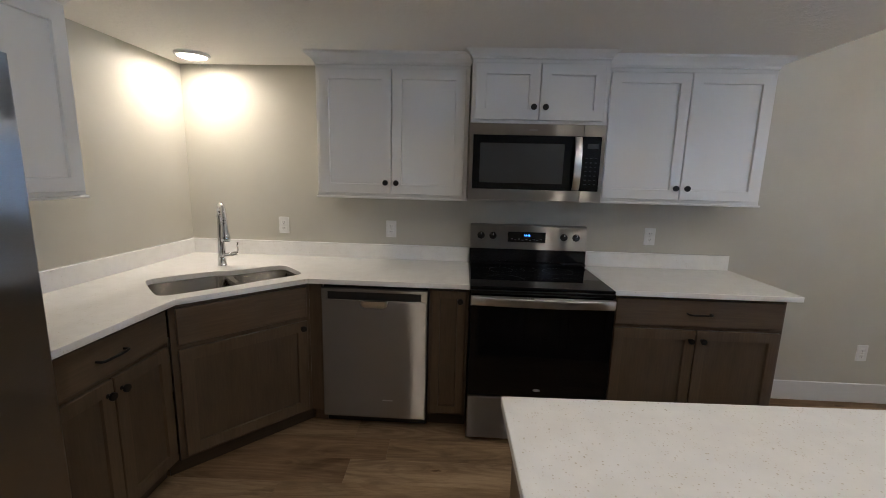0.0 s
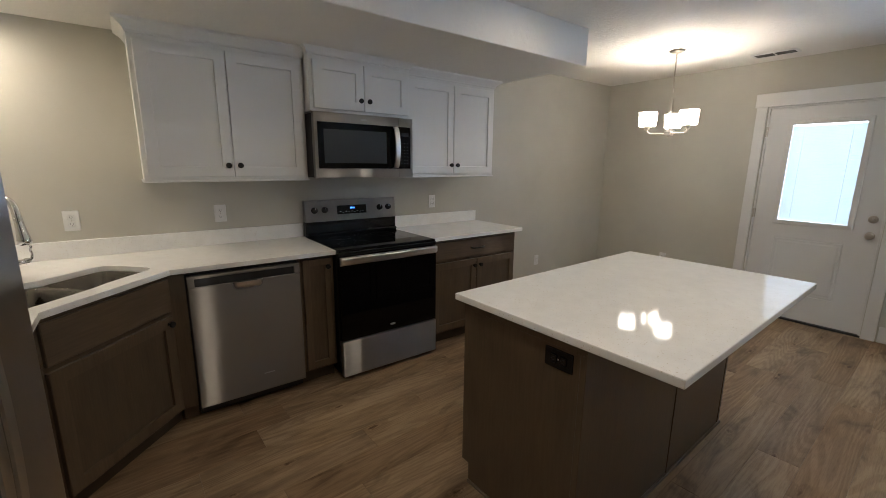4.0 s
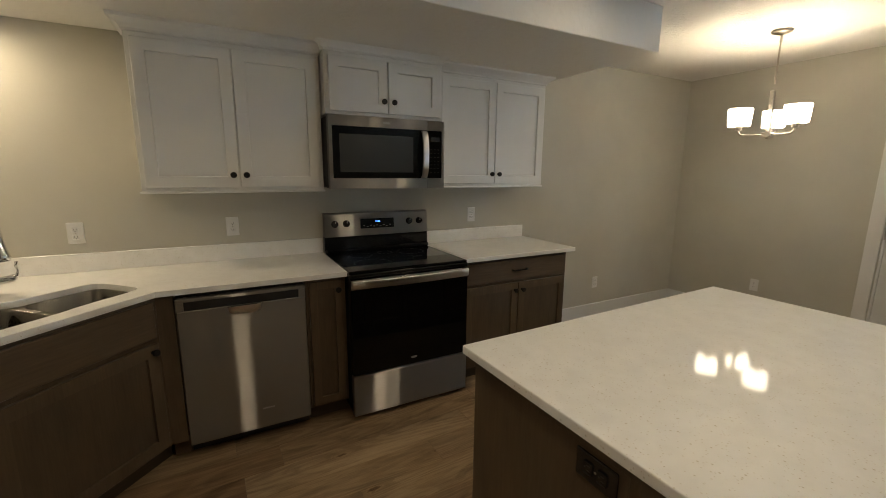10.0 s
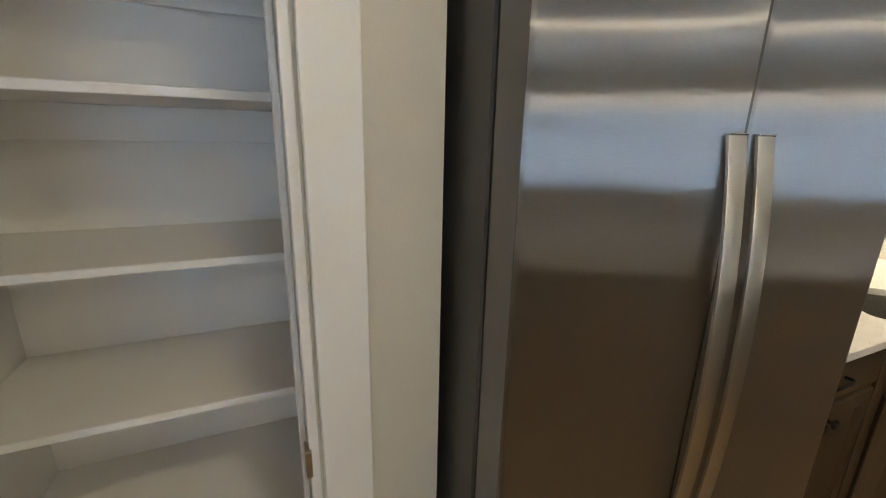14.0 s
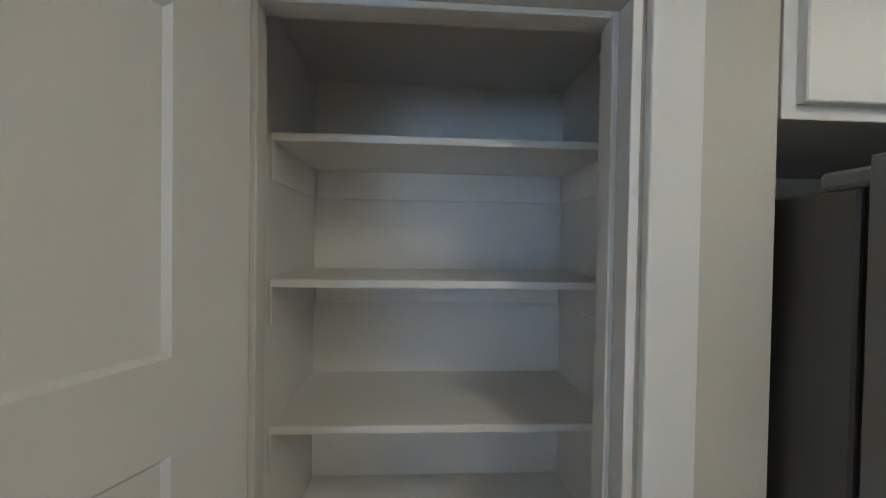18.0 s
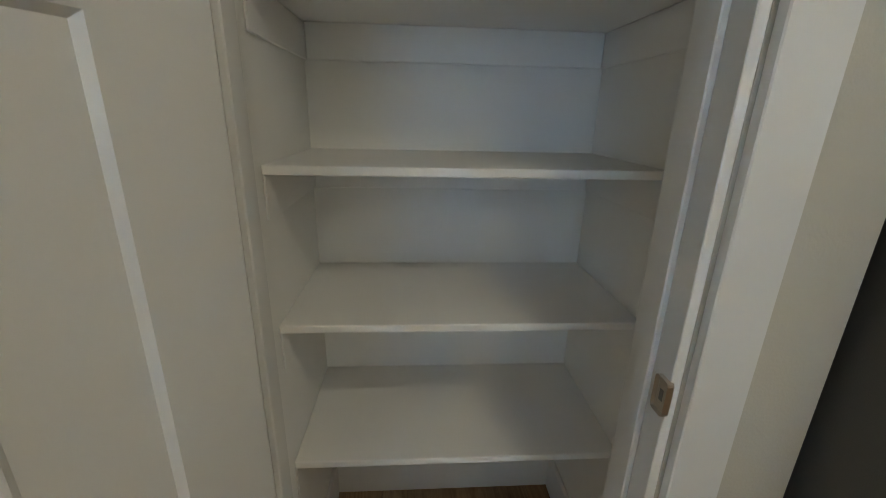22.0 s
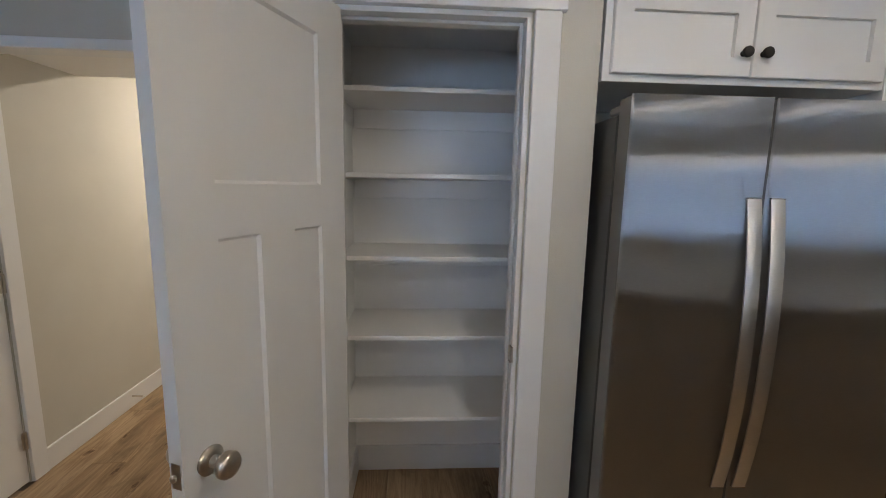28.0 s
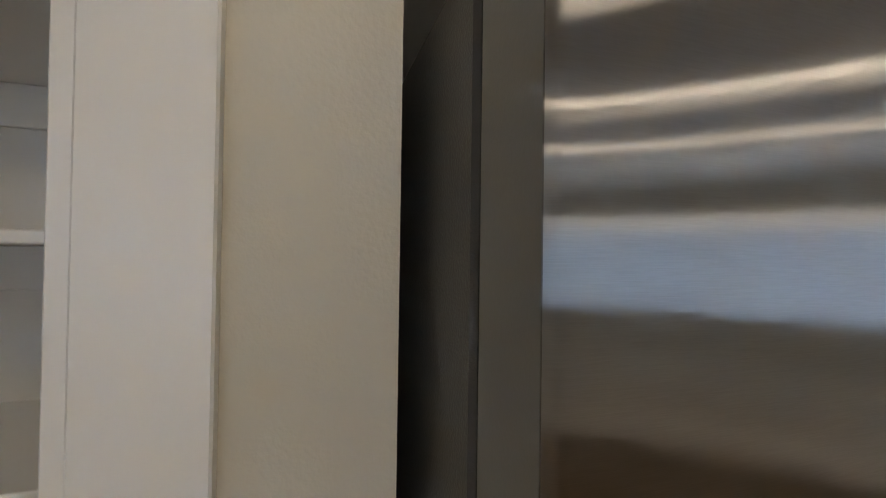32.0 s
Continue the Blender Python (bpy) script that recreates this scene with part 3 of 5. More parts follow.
DOOR_KNOB = [(0.031, 0), (0.032, 0.004), (0.029, 0.008), (0.014, 0.012), (0.0115, 0.020), (0.013, 0.030), (0.024, 0.036), (0.0285, 0.044), (0.0285, 0.054), (0.024, 0.061), (0.015, 0.0645), (0, 0.066)]

PD_W, PD_H = 0.600, 2.025
pantry_door = thing("door_pantry", "white painted three-panel door standing open, with a nickel knob", "door", pose(0.536, -3.512, 0.010, 0, 0, -21.5), kind="structure")
slab = part("door_slab", panelled_slab(PD_W, PD_H, 0.035, [(0.118, 1.505, 0.482, 1.915), (0.118, 0.335, 0.240, 1.390), (0.360, 0.335, 0.482, 1.390)]), M_TRIM, pantry_door)
# the slab's face at y = 0 looks towards the pantry
part("knob", lathe(DOOR_KNOB, 28), M_NICKEL, slab, "satin nickel door knob", pose(PD_W - 0.062, 0.0, 0.925, -90, 0, 0), True)
part("knob", lathe(DOOR_KNOB, 28), M_NICKEL, slab, "satin nickel door knob", pose(PD_W - 0.062, -0.035, 0.925, 90, 0, 0), True)
part("latch", box(0, -0.029, -0.028, 0.0015, -0.006, 0.028, 0.0005), M_NICKEL, slab, "nickel latch plate", pose(PD_W, 0, 0.925))
part("latch_bolt", box(0, -0.024, -0.008, 0.012, -0.011, 0.008, 0.004), M_NICKEL, slab, "", pose(PD_W + 0.0015, 0, 0.925))
for z in (0.18, 1.01, 1.84):
    part("hinge", lathe([(0.0065, -0.045), (0.0065, 0.045)], 12), M_NICKEL, pantry_door, "nickel hinge barrel", pose(-0.005, -0.040, z), True)


def hinge_pair(root, x, y, zs):
    for z in zs:
        part("hinge", boxes([(-0.016, -0.002, -0.045, 0.016, 0.001, 0.045)], 0.0004), M_NICKEL, root, "nickel hinge leaf", pose(x, y, z))
        part("hinge", lathe([(0.006, -0.046), (0.006, 0.046)], 12), M_NICKEL, root, "", pose(x, y - 0.005, z), True)


hall_door = thing("door_hall", "closed white panelled hallway door", "door", turn_z(HD1 - 0.003, HALL_S + 0.002, 0.01, 180), kind="structure")
part("door_slab", panelled_slab(HD1 - HD0 - 0.006, 2.02, 0.035, [(0.12, 1.5, 0.634, 1.9), (0.12, 0.33, 0.31, 1.39), (0.44, 0.33, 0.634, 1.39)]), M_TRIM, hall_door, "", pose(0, 0.04, 0))
hinge_pair(hall_door, HD1 - HD0 - 0.004, 0.002, (0.22, 1.02, 1.82))

entry = thing("door_entry", "white steel entry door with a half-height glass light and inner blind", "door", turn_z(WALL_E, D1 - 0.012, 0.02, -90), kind="structure")
EW, EH = D1 - D0 - 0.024, 1.995
GX0, GX1, GZ0, GZ1 = 0.188, 0.698, 0.945, 1.840


part("door_slab", upright(rect(0, 0, EW, EH), 0.02, 0.064, "y", [rect(GX0, GZ0, GX1, GZ1), rect(GX0, 0.245, GX1, 0.785)]), M_TRIM, entry)
part("panel_back", box(GX0, 0.030, 0.245, GX1, 0.060, 0.785), M_TRIM, entry)
part("panel", shaker(GX1 - GX0 - 0.02, 0.52, 0.010, 0.02, -0.004, 0.012), M_TRIM, entry, "embossed lower panel", pose(GX0 + 0.01, 0.030, 0.255))
f = 0.034
part("glass_frame", upright(rect(GX0 - f, GZ0 - f, GX1 + f, GZ1 + f), 0.008, 0.0235, "y", [rect(GX0 + 0.006, GZ0 + 0.006, GX1 - 0.006, GZ1 - 0.006)], 0.004), M_TRIM, entry, "moulded glass surround")
pane = part("pane", box(GX0, 0.024, GZ0, GX1, 0.028, GZ1), M_GLASS, entry, "clear glass pane")
pane.visible_shadow = False
slat_z = GZ0 + 0.012
first = None
while slat_z < GZ1 - 0.02:
    if first is None:
        first = part("blind_slat", box(GX0 + 0.004, -0.0072, -0.0004, GX1 - 0.004, 0.0072, 0.0004), M_THIN_SLAT, entry, "", pose(0, 0.043, slat_z, 66, 0, 0))
    else:
        share("blind_slat", first, entry, pose(0, 0.043, slat_z, 66, 0, 0))
    slat_z += 0.0128
for x in (GX0 + 0.09, GX1 - 0.09):
    part("blind_cord", box(x - 0.0012, 0.0315, GZ0, x + 0.0012, 0.0323, GZ1), M_THIN_SLAT, entry)
DEADBOLT = [(0.032, 0), (0.033, 0.006), (0.030, 0.012), (0.012, 0.014), (0.011, 0.020), (0, 0.020)]
part("deadbolt", lathe(DEADBOLT, 28), M_NICKEL, entry, "satin nickel deadbolt", pose(EW - 0.062, 0.02, 1.020, 90, 0, 0), True)
part("deadbolt_turn", box(-0.005, -0.034, -0.016, 0.005, -0.018, 0.016, 0.003), M_NICKEL, entry, "", pose(EW - 0.062, 0.02, 1.020))
part("knob", lathe(DOOR_KNOB, 28), M_NICKEL, entry, "satin nickel door knob", pose(EW - 0.062, 0.02, 0.880, 90, 0, 0), True)
hinge_pair(entry, -0.004, 0.004, (0.22, 1.00, 1.78))
part("sweep", box(0.0, 0.026, -0.012, EW, 0.056, 0.004), M_DARK_PLASTIC, entry, "dark weather strip")

# ---- window with blind ----
win = thing("window_1", "white vinyl window with a lowered slatted blind", "window", turn_z(WALL_E, W1, WZ0, -90), kind="structure")
WW, WH = W1 - W0, WZ1 - WZ0
part("window_frame", upright(rect(0, 0, WW, WH), 0.10, 0.15, "y", [rect(0.05, 0.05, WW / 2 - 0.03, WH - 0.05), rect(WW / 2 + 0.03, 0.05, WW - 0.05, WH - 0.05)], 0.003), M_TRIM, win)
for x0, x1 in ((0.05, WW / 2 - 0.03), (WW / 2 + 0.03, WW - 0.05)):
    p = part("pane", box(x0, 0.123, 0.05, x1, 0.127, WH - 0.05), M_GLASS, win)
    p.visible_shadow = False
part("window_sill", box(-0.012, -0.022, -0.028, WW + 0.012, 0.10, -0.004, 0.004), M_TRIM, win)
blind = thing("window_blind", "white two-inch horizontal blind, lowered, slats tilted open a little", "blind", turn_z(WALL_E, W1, WZ0, -90))
part("headrail", box(0.008, 0.012, WH - 0.075, WW - 0.008, 0.075, WH - 0.004, 0.004), M_TRIM, blind, "white valance")
first = None
for k in range(25):
    z = 0.045 + k * 0.0424
    m = pose(0, 0.045, z, -44, 0, 0)
    if first is None:
        first = part("slat", box(0.012, -0.025, -0.0014, WW - 0.012, 0.025, 0.0014), M_SLAT, blind, "", m)
    else:
        share("slat", first, blind, m)
part("bottom_rail", box(0.010, 0.018, 0.002, WW - 0.010, 0.070, 0.022, 0.004), M_TRIM, blind)
for x in (0.22, WW / 2, WW - 0.22):
    part("ladder_cord", boxes([(x - 0.001, 0.017, 0.02, x + 0.001, 0.0185, WH - 0.07), (x + 0.012, 0.017, 0.02, x + 0.014, 0.0185, WH - 0.07)]), M_PLATE, blind)
for x, z in ((0.060, 0.46), (0.075, 0.66)):
    cord = part("pull_cord", box(x - 0.001, 0.006, z, x + 0.001, 0.008, WH - 0.07), M_PLATE, blind)
    part("tassel", lathe([(0.002, 0.012), (0.006, 0.006), (0.007, -0.012), (0, -0.014)], 12), M_GREY_CASE, blind, "small dark cord tassel", pose(x, 0.007, z), True)


# ---- kitchen cabinets ----
def crown(root, runs, z):
    """Stepped crown moulding over a cabinet top. Runs: x0, y0, x1, y1 of the cabinet's own box."""
    x0, y0, x1, y1 = runs
    bm = bmesh.new()
    rings = []
    for out, h in ((0.0, 0.0), (0.006, 0.004), (0.008, 0.014), (0.022, 0.030), (0.044, 0.046), (0.050, 0.050), (0.052, 0.066), (0.0, 0.066)):
        rings.append([bm.verts.new(v) for v in ((x0 - out, y1, z + h), (x0 - out, y0 - out, z + h), (x1 + out, y0 - out, z + h), (x1 + out, y1, z + h))])
    for a, b in zip(rings, rings[1:]):
        for i in range(4):
            j = (i + 1) % 4
            bm.faces.new((a[i], a[j], b[j], b[i]))
    bm.faces.new(rings[-1])
    bm.faces.new(rings[0][::-1])
    return part("crown", bm, M_WHITE_CAB, root, "white crown moulding")


def upper_cabinet(m, w, h, depth, doors, label, with_crown=True, lip=True, door_z0=0.018, door_z1=0.025):
    root = thing("upper_cabinet", label, "cabinet", m)
    part("body", box(0, -depth, 0, w, -0.001, h, 0.0015), M_WHITE_CAB, root)
    if lip:
        part("light_rail", box(-0.008, -depth - 0.010, -0.012, w + 0.008, -0.001, 0.0, 0.003), M_WHITE_CAB, root)
    n, edge, gap = doors, 0.022, 0.005
    dw = (w - 2 * edge - gap * (n - 1)) / n
    for i in range(n):
        x = edge + i * (dw + gap)
        d = part("door", shaker(dw, h - door_z0 - door_z1), M_WHITE_CAB, root, "", pose(x, -depth - 0.001, door_z0))
        knob(d, dw - 0.030 if i == 0 and n == 2 else 0.030, -0.019, 0.068)
    if with_crown:
        crown(root, (0, -depth, w, -0.001), h)
    return root


upper_cabinet(turn_z(1.032, 0, 1.360, 0), 0.914, 0.765, 0.305, 2, "white shaker wall cabinet with two doors above the dishwasher")
upper_cabinet(turn_z(1.956, 0, 1.800, 0), 0.760, 0.345, 0.385, 2, "short white shaker cabinet with two doors above the microwave", lip=False)
upper_cabinet(turn_z(2.726, 0, 1.372, 0), 0.938, 0.755, 0.305, 2, "white shaker wall cabinet with two doors beside the microwave")
upper_cabinet(turn_z(0.0, -1.755, 1.372, 90), 0.632, 0.755, 0.305, 1, "white shaker wall cabinet between fridge and sink corner")
upper_cabinet(turn_z(0.0, FRIDGE_Y0 + 0.012, 1.855, 90), FRIDGE_Y1 - FRIDGE_Y0 - 0.018, 0.290, 0.530, 2, "short deep white shaker cabinet above the refrigerator", lip=False, door_z0=0.022)
part("side_panel", box(0.001, FRIDGE_Y1, 1.372, 0.53, FRIDGE_Y1 + 0.006, 2.14), M_WHITE_CAB, thing("fridge_side_panel", "white painted panel beside the cabinet over the fridge", "panel"))

TOE, COUNTER = 0.10, 0.914
BASE_H = 0.882


def base_cabinet(m, w, label, drawer=True, doors=2, depth=0.590, knob_side=1, left_stile=0.018, right_stile=0.018, toe=0.065):
    root = thing("base_cabinet", label, "cabinet", m)
    part("body", boxes([(0, -depth, TOE, w, -0.001, BASE_H)], 0.001), M_BROWN, root)
    part("toe_kick", box(0, -depth + toe, 0, w, -0.02, TOE), M_TOE_SHADED, root)
    top = BASE_H - 0.018
    x0, x1 = left_stile, w - right_stile
    if drawer:
        d = part("drawer_front", slab_front(x1 - x0, 0.150), M_BROWN_H, root, "", pose(x0, -depth - 0.001, top - 0.150))
        if drawer == "pull":
            bar_pull(d, (x1 - x0) / 2, -0.019, 0.075)
        top -= 0.150 + 0.022
    gap = 0.005
    dw = (x1 - x0 - gap * (doors - 1)) / doors
    for i in range(doors):
        h = top - TOE - 0.018
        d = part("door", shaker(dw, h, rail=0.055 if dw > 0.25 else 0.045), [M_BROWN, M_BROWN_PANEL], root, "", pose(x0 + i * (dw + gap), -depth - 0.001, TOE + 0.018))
        side = (dw - 0.030 if i == 0 else 0.030) if doors == 2 else (dw - 0.030 if knob_side > 0 else 0.030)
        knob(d, side, -0.019, h - 0.055)
    return root


base_cabinet(turn_z(1.757, 0, 0, 0), 0.224, "narrow grey-brown base cabinet with one door beside the range", drawer=False, doors=1)
base_cabinet(turn_z(2.772, 0, 0, 0), 0.930, "grey-brown base cabinet with a drawer above two doors", drawer="pull", doors=2)
base_cabinet(turn_z(0, -1.745, 0, 90), 0.640, "grey-brown base cabinet with a drawer between fridge and sink", drawer="pull", doors=2)

# diagonal sink base: its face runs between two plan corners
CX0, CY0, CX1, CY1 = 0.606, -1.105, 1.070, -0.606
FACE = math.hypot(CX1 - CX0, CY1 - CY0)
ANG = math.degrees(math.atan2(CY1 - CY0, CX1 - CX0))
corner = thing("corner_sink_cabinet", "diagonal grey-brown corner sink cabinet with a false front and door", "cabinet", turn_z(CX0, CY0, 0, ANG))
part("body", boxes([(0.0, 0.0, TOE, FACE, 0.019, BASE_H)]), M_BROWN, corner)
part("toe_kick", box(-0.04, 0.06, 0, FACE + 0.04, 0.075, TOE), M_TOE_SHADED, corner)
part("false_front", slab_front(FACE - 0.05, 0.175), M_BROWN_H, corner, "", pose(0.025, -0.001, BASE_H - 0.018 - 0.175))
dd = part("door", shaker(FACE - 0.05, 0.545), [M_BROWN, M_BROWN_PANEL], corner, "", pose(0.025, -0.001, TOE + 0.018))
knob(dd, FACE - 0.05 - 0.032, -0.019, 0.545 - 0.035)
filler = thing("cabinet_filler", "grey-brown filler strip beside the dishwasher", "cabinet")
part("strip", box(CX1, CY1, TOE, 1.142, CY1 + 0.02, BASE_H, 0.001), M_BROWN, filler)
part("strip", box(1.070, CY1 + 0.06, 0, 1.142, CY1 + 0.075, TOE), M_BROWN_H, filler)

# ---- countertops ----
SIN = math.sqrt(0.5)


def uv(u, v):
    """Plan point from the sink's own axes: u along the diagonal front, v out from the corner."""
    return ((u + v) * SIN, (u - v) * SIN)


def rounded(u0, v0, u1, v1, r, n=5):
    pts = []
    for cu, cv, a0 in ((u1 - r, v0 + r, -90), (u1 - r, v1 - r, 0), (u0 + r, v1 - r, 90), (u0 + r, v0 + r, 180)):
        for k in range(n + 1):
            a = radians(a0 + 90 * k / n)
            pts.append((cu + r * math.cos(a), cv + r * math.sin(a)))
    return pts


BOWL_A, BOWL_B = (-0.385, 0.740, 0.000, 1.150), (0.030, 0.780, 0.335, 1.115)
CUT = [(-0.385, 0.80), (-0.37, 0.765), (-0.34, 0.74), (-0.06, 0.74), (-0.02, 0.755), (0.02, 0.785), (0.06, 0.79), (0.29, 0.79), (0.325, 0.81), (0.34, 0.85),
       (0.34, 1.05), (0.325, 1.09), (0.29, 1.11), (0.05, 1.12), (-0.02, 1.14), (-0.33, 1.15), (-0.365, 1.135), (-0.385, 1.10)]
for _ in range(2):
    CUT = [(a[0] + (b[0] - a[0]) * f, a[1] + (b[1] - a[1]) * f) for a, b in zip(CUT, CUT[1:] + CUT[:1]) for f in (0.25, 0.75)]
top_left = thing("countertop", "white speckled quartz countertop with a diagonal sink corner", "countertop")
part("slab", prism([(0.002, -0.002), (1.981, -0.002), (1.981, -0.645), (1.078, -0.645), (0.645, -1.103), (0.645, -1.752), (0.002, -1.752)],
                   BASE_H + 0.002, COUNTER, [[uv(*p) for p in CUT]], 0.003), M_QUARTZ, top_left)
part("backsplash", box(0.022, -0.022, COUNTER + 0.0005, 1.981, -0.002, 1.016, 0.002), M_QUARTZ, top_left)
part("backsplash", box(0.002, -1.752, COUNTER + 0.0005, 0.022, -0.002, 1.016, 0.002), M_QUARTZ, top_left)
top_right = thing("countertop", "white speckled quartz countertop between the range and the dining corner", "countertop")
part("slab", box(2.762, -0.645, BASE_H + 0.002, 3.745, -0.002, COUNTER, 0.003), M_QUARTZ, top_right)
part("backsplash", box(2.762, -0.022, COUNTER + 0.0005, 3.728, -0.002, 1.016, 0.002), M_QUARTZ, top_right)

# ---- sink and faucet ----
sink = thing("kitchen_sink", "stainless undermount sink with two unequal bowls", "sink")


def bowl(u0, v0, u1, v1, depth):
    bm = bmesh.new()
    rings = []
    for inset, z, r in ((-0.012, 0.0, 0.075), (0.0, 0.0, 0.07), (0.004, -0.01, 0.068), (0.012, -depth + 0.05, 0.06), (0.03, -depth + 0.012, 0.05), (0.06, -depth, 0.04), (0.13, -depth - 0.004, 0.02)):
        rings.append([bm.verts.new((*uv(*p), BASE_H - 0.001 + z)) for p in rounded(u0 + inset, v0 + inset, u1 - inset, v1 - inset, r, 8)])
    for a, b in zip(rings, rings[1:]):
        for i in range(len(a)):
            j = (i + 1) % len(a)
            bm.faces.new((a[i], a[j], b[j], b[i]))
    bm.faces.new(rings[-1])
    return bm


for b4, d in ((BOWL_A, 0.20), (BOWL_B, 0.16)):
    bo = part("bowl", bowl(*b4, d), M_SINK, sink, "", None, True)
    cu, cv = (b4[0] + b4[2]) / 2, (b4[1] + b4[3]) / 2
    part("drain", lathe([(0.042, 0), (0.044, 0.003), (0.036, 0.004), (0.028, -0.004), (0, -0.006)], 24), M_CHROME, bo, "chrome drain basket", pose(*uv(cu, cv), BASE_H - d - 0.004), True)

part("divider", prism([uv(*p) for p in ((0.0015, 0.775), (0.0285, 0.790), (0.0285, 1.105), (0.0015, 1.120))], BASE_H - 0.06, BASE_H + 0.001, (), 0.004), M_SINK, sink, "satin steel divider between the bowls")

FX, FY = 0.452, -0.405
faucet = thing("faucet", "polished chrome pull-down kitchen faucet with side lever", "faucet", pose(FX, FY, COUNTER))
part("base", lathe([(0.0255, 0), (0.0255, 0.005), (0.0230, 0.008), (0.0225, 0.06), (0.0205, 0.14), (0.0175, 0.21), (0, 0.212)], 28), M_CHROME, faucet, "", None, True)
sd = Vector((0.60, -0.70, 0)).normalized()
arc = [(0, 0, 0.15), (0, 0, 0.30)]
for k in range(0, 10):
    a = radians(180 - k * 20)
    c = sd * (0.066 + 0.066 * math.cos(a))
    arc.append((c.x, c.y, 0.315 + 0.066 * math.sin(a)))
neck = part("neck", tube(arc, [0.0165] * 2 + [0.0155] * (len(arc) - 2), 18), M_CHROME, faucet, "", None, True)
part("neck_collar", lathe([(0.0172, 0), (0.0180, 0.002), (0.0180, 0.010), (0.0172, 0.012)], 20), M_CHROME, faucet, "", pose(0, 0, 0.300), True)
tip = Vector(arc[-1])
lean = Matrix.Translation(tip) @ Matrix.Rotation(radians(-9), 4, Vector((-sd.y, sd.x, 0)))
head = part("spray_head", lathe([(0.0155, 0.004), (0.0165, -0.006), (0.0170, -0.040), (0.0190, -0.075), (0.0255, -0.118), (0.0265, -0.136), (0.0225, -0.145), (0, -0.145)], 24), M_CHROME, faucet, "chrome spray head", lean, True)
for z in (-0.006, -0.022, -0.038):
    part("grip_ring", lathe([(0.0172, 0.002), (0.0182, 0.0), (0.0172, -0.002)], 20), M_CHROME, head, "", pose(0, 0, z), True)
part("spray_face", lathe([(0.021, -0.001), (0.020, -0.003), (0, -0.003)], 20), M_DARK_PLASTIC, head, "", pose(0, 0, -0.1445), True)
lev = part("lever", tube([(0.012, 0.002, 0.060), (0.066, 0.009, 0.068), (0.070, 0.010, 0.0685)], [0.0175, 0.0165, 0.013], 18), M_CHROME, faucet, "chrome lever hub", None, True)
part("lever_cap", tube([(0.070, 0.010, 0.0685), (0.084, 0.012, 0.071), (0.090, 0.013, 0.072)], [0.0190, 0.0180, 0.010], 18), M_CHROME, lev, "", None, True)
part("lever_blade", tube([(0.080, 0.012, 0.074), (0.092, 0.013, 0.084), (0.095, 0.014, 0.105), (0.091, 0.0135, 0.128), (0.096, 0.014, 0.146)], [0.008, 0.0065, 0.005, 0.0055, 0.0065], 12), M_CHROME, lev, "thin curved lever blade", None, True)

# ---- dishwasher ----
dw = thing("dishwasher", "stainless steel dishwasher with a black control strip and pocket handle", "dishwasher", turn_z(1.147, 0, 0, 0))
part("tub", box(0.004, -0.585, 0.10, 0.600, -0.02, 0.878), M_DARK_PLASTIC, dw)
part("door_panel", boxes([(0.002, -0.632, 0.080, 0.602, -0.590, 0.796)], 0.004), M_STEEL_V, dw, "brushed stainless door panel")
part("door_top", boxes([(0.002, -0.632, 0.842, 0.602, -0.590, 0.858), (0.002, -0.632, 0.797, 0.036, -0.590, 0.8415), (0.568, -0.632, 0.797, 0.602, -0.590, 0.8415)], 0.0015), M_STEEL_V, dw)
part("control_strip", box(0.0365, -0.628, 0.797, 0.5675, -0.592, 0.8415, 0.001), M_DARK_PLASTIC, dw, "black control strip")


def pocket_lip():
    """A shallow scoop, open at its top, that stands out from the door."""
    bm = bmesh.new()
    nu, nv = 24, 8
    grids = []
    for thin in (0.0, 0.0025):
        rows = []
        for j in range(nv + 1):
            v = j / nv
            row = []
            for i in range(nu + 1):
                u = -1 + 2 * i / nu
                round_off = (1 - abs(u) ** 6) ** 0.5 if abs(u) < 1 else 0.0
                out = 0.026 * round_off * math.sin(math.pi / 2 * min(1.0, v * 1.25)) ** 0.7
                x = (0.072 + 0.010 * v) * u
                row.append(bm.verts.new((x, -max(out - thin, 0.0) - 0.001, 0.046 * v + 0.010 * abs(u) ** 6 * (1 - v) + thin * (1 - v))))
            rows.append(row)
        grids.append(rows)
    for rows, flip in ((grids[0], False), (grids[1], True)):
        for j in range(nv):
            for i in range(nu):
                quad = (rows[j][i], rows[j][i + 1], rows[j + 1][i + 1], rows[j + 1][i])
                bm.faces.new(quad[::-1] if flip else quad)
    for i in range(nu):
        bm.faces.new((grids[0][nv][i], grids[0][nv][i + 1], grids[1][nv][i + 1], grids[1][nv][i]))
    return bm


part("pocket_handle", pocket_lip(), M_SATIN, dw, "bright satin steel pocket handle", pose(0.302, -0.632, 0.752), True)
# flat dark plate on the door stands in for shade inside the scoop
part("pocket_shade", box(0.240, -0.6335, 0.760, 0.364, -0.630, 0.7965, 0.001), M_SLOT, dw, "thin dark plate for the shade in the finger pocket")
part("kick_plate", box(0.004, -0.560, 0.012, 0.600, -0.545, 0.099), M_DARK_PLASTIC, dw, "black kick plate")
part("nameplate", box(0.350, -0.6332, 0.190, 0.410, -0.632, 0.197), M_INK, dw)

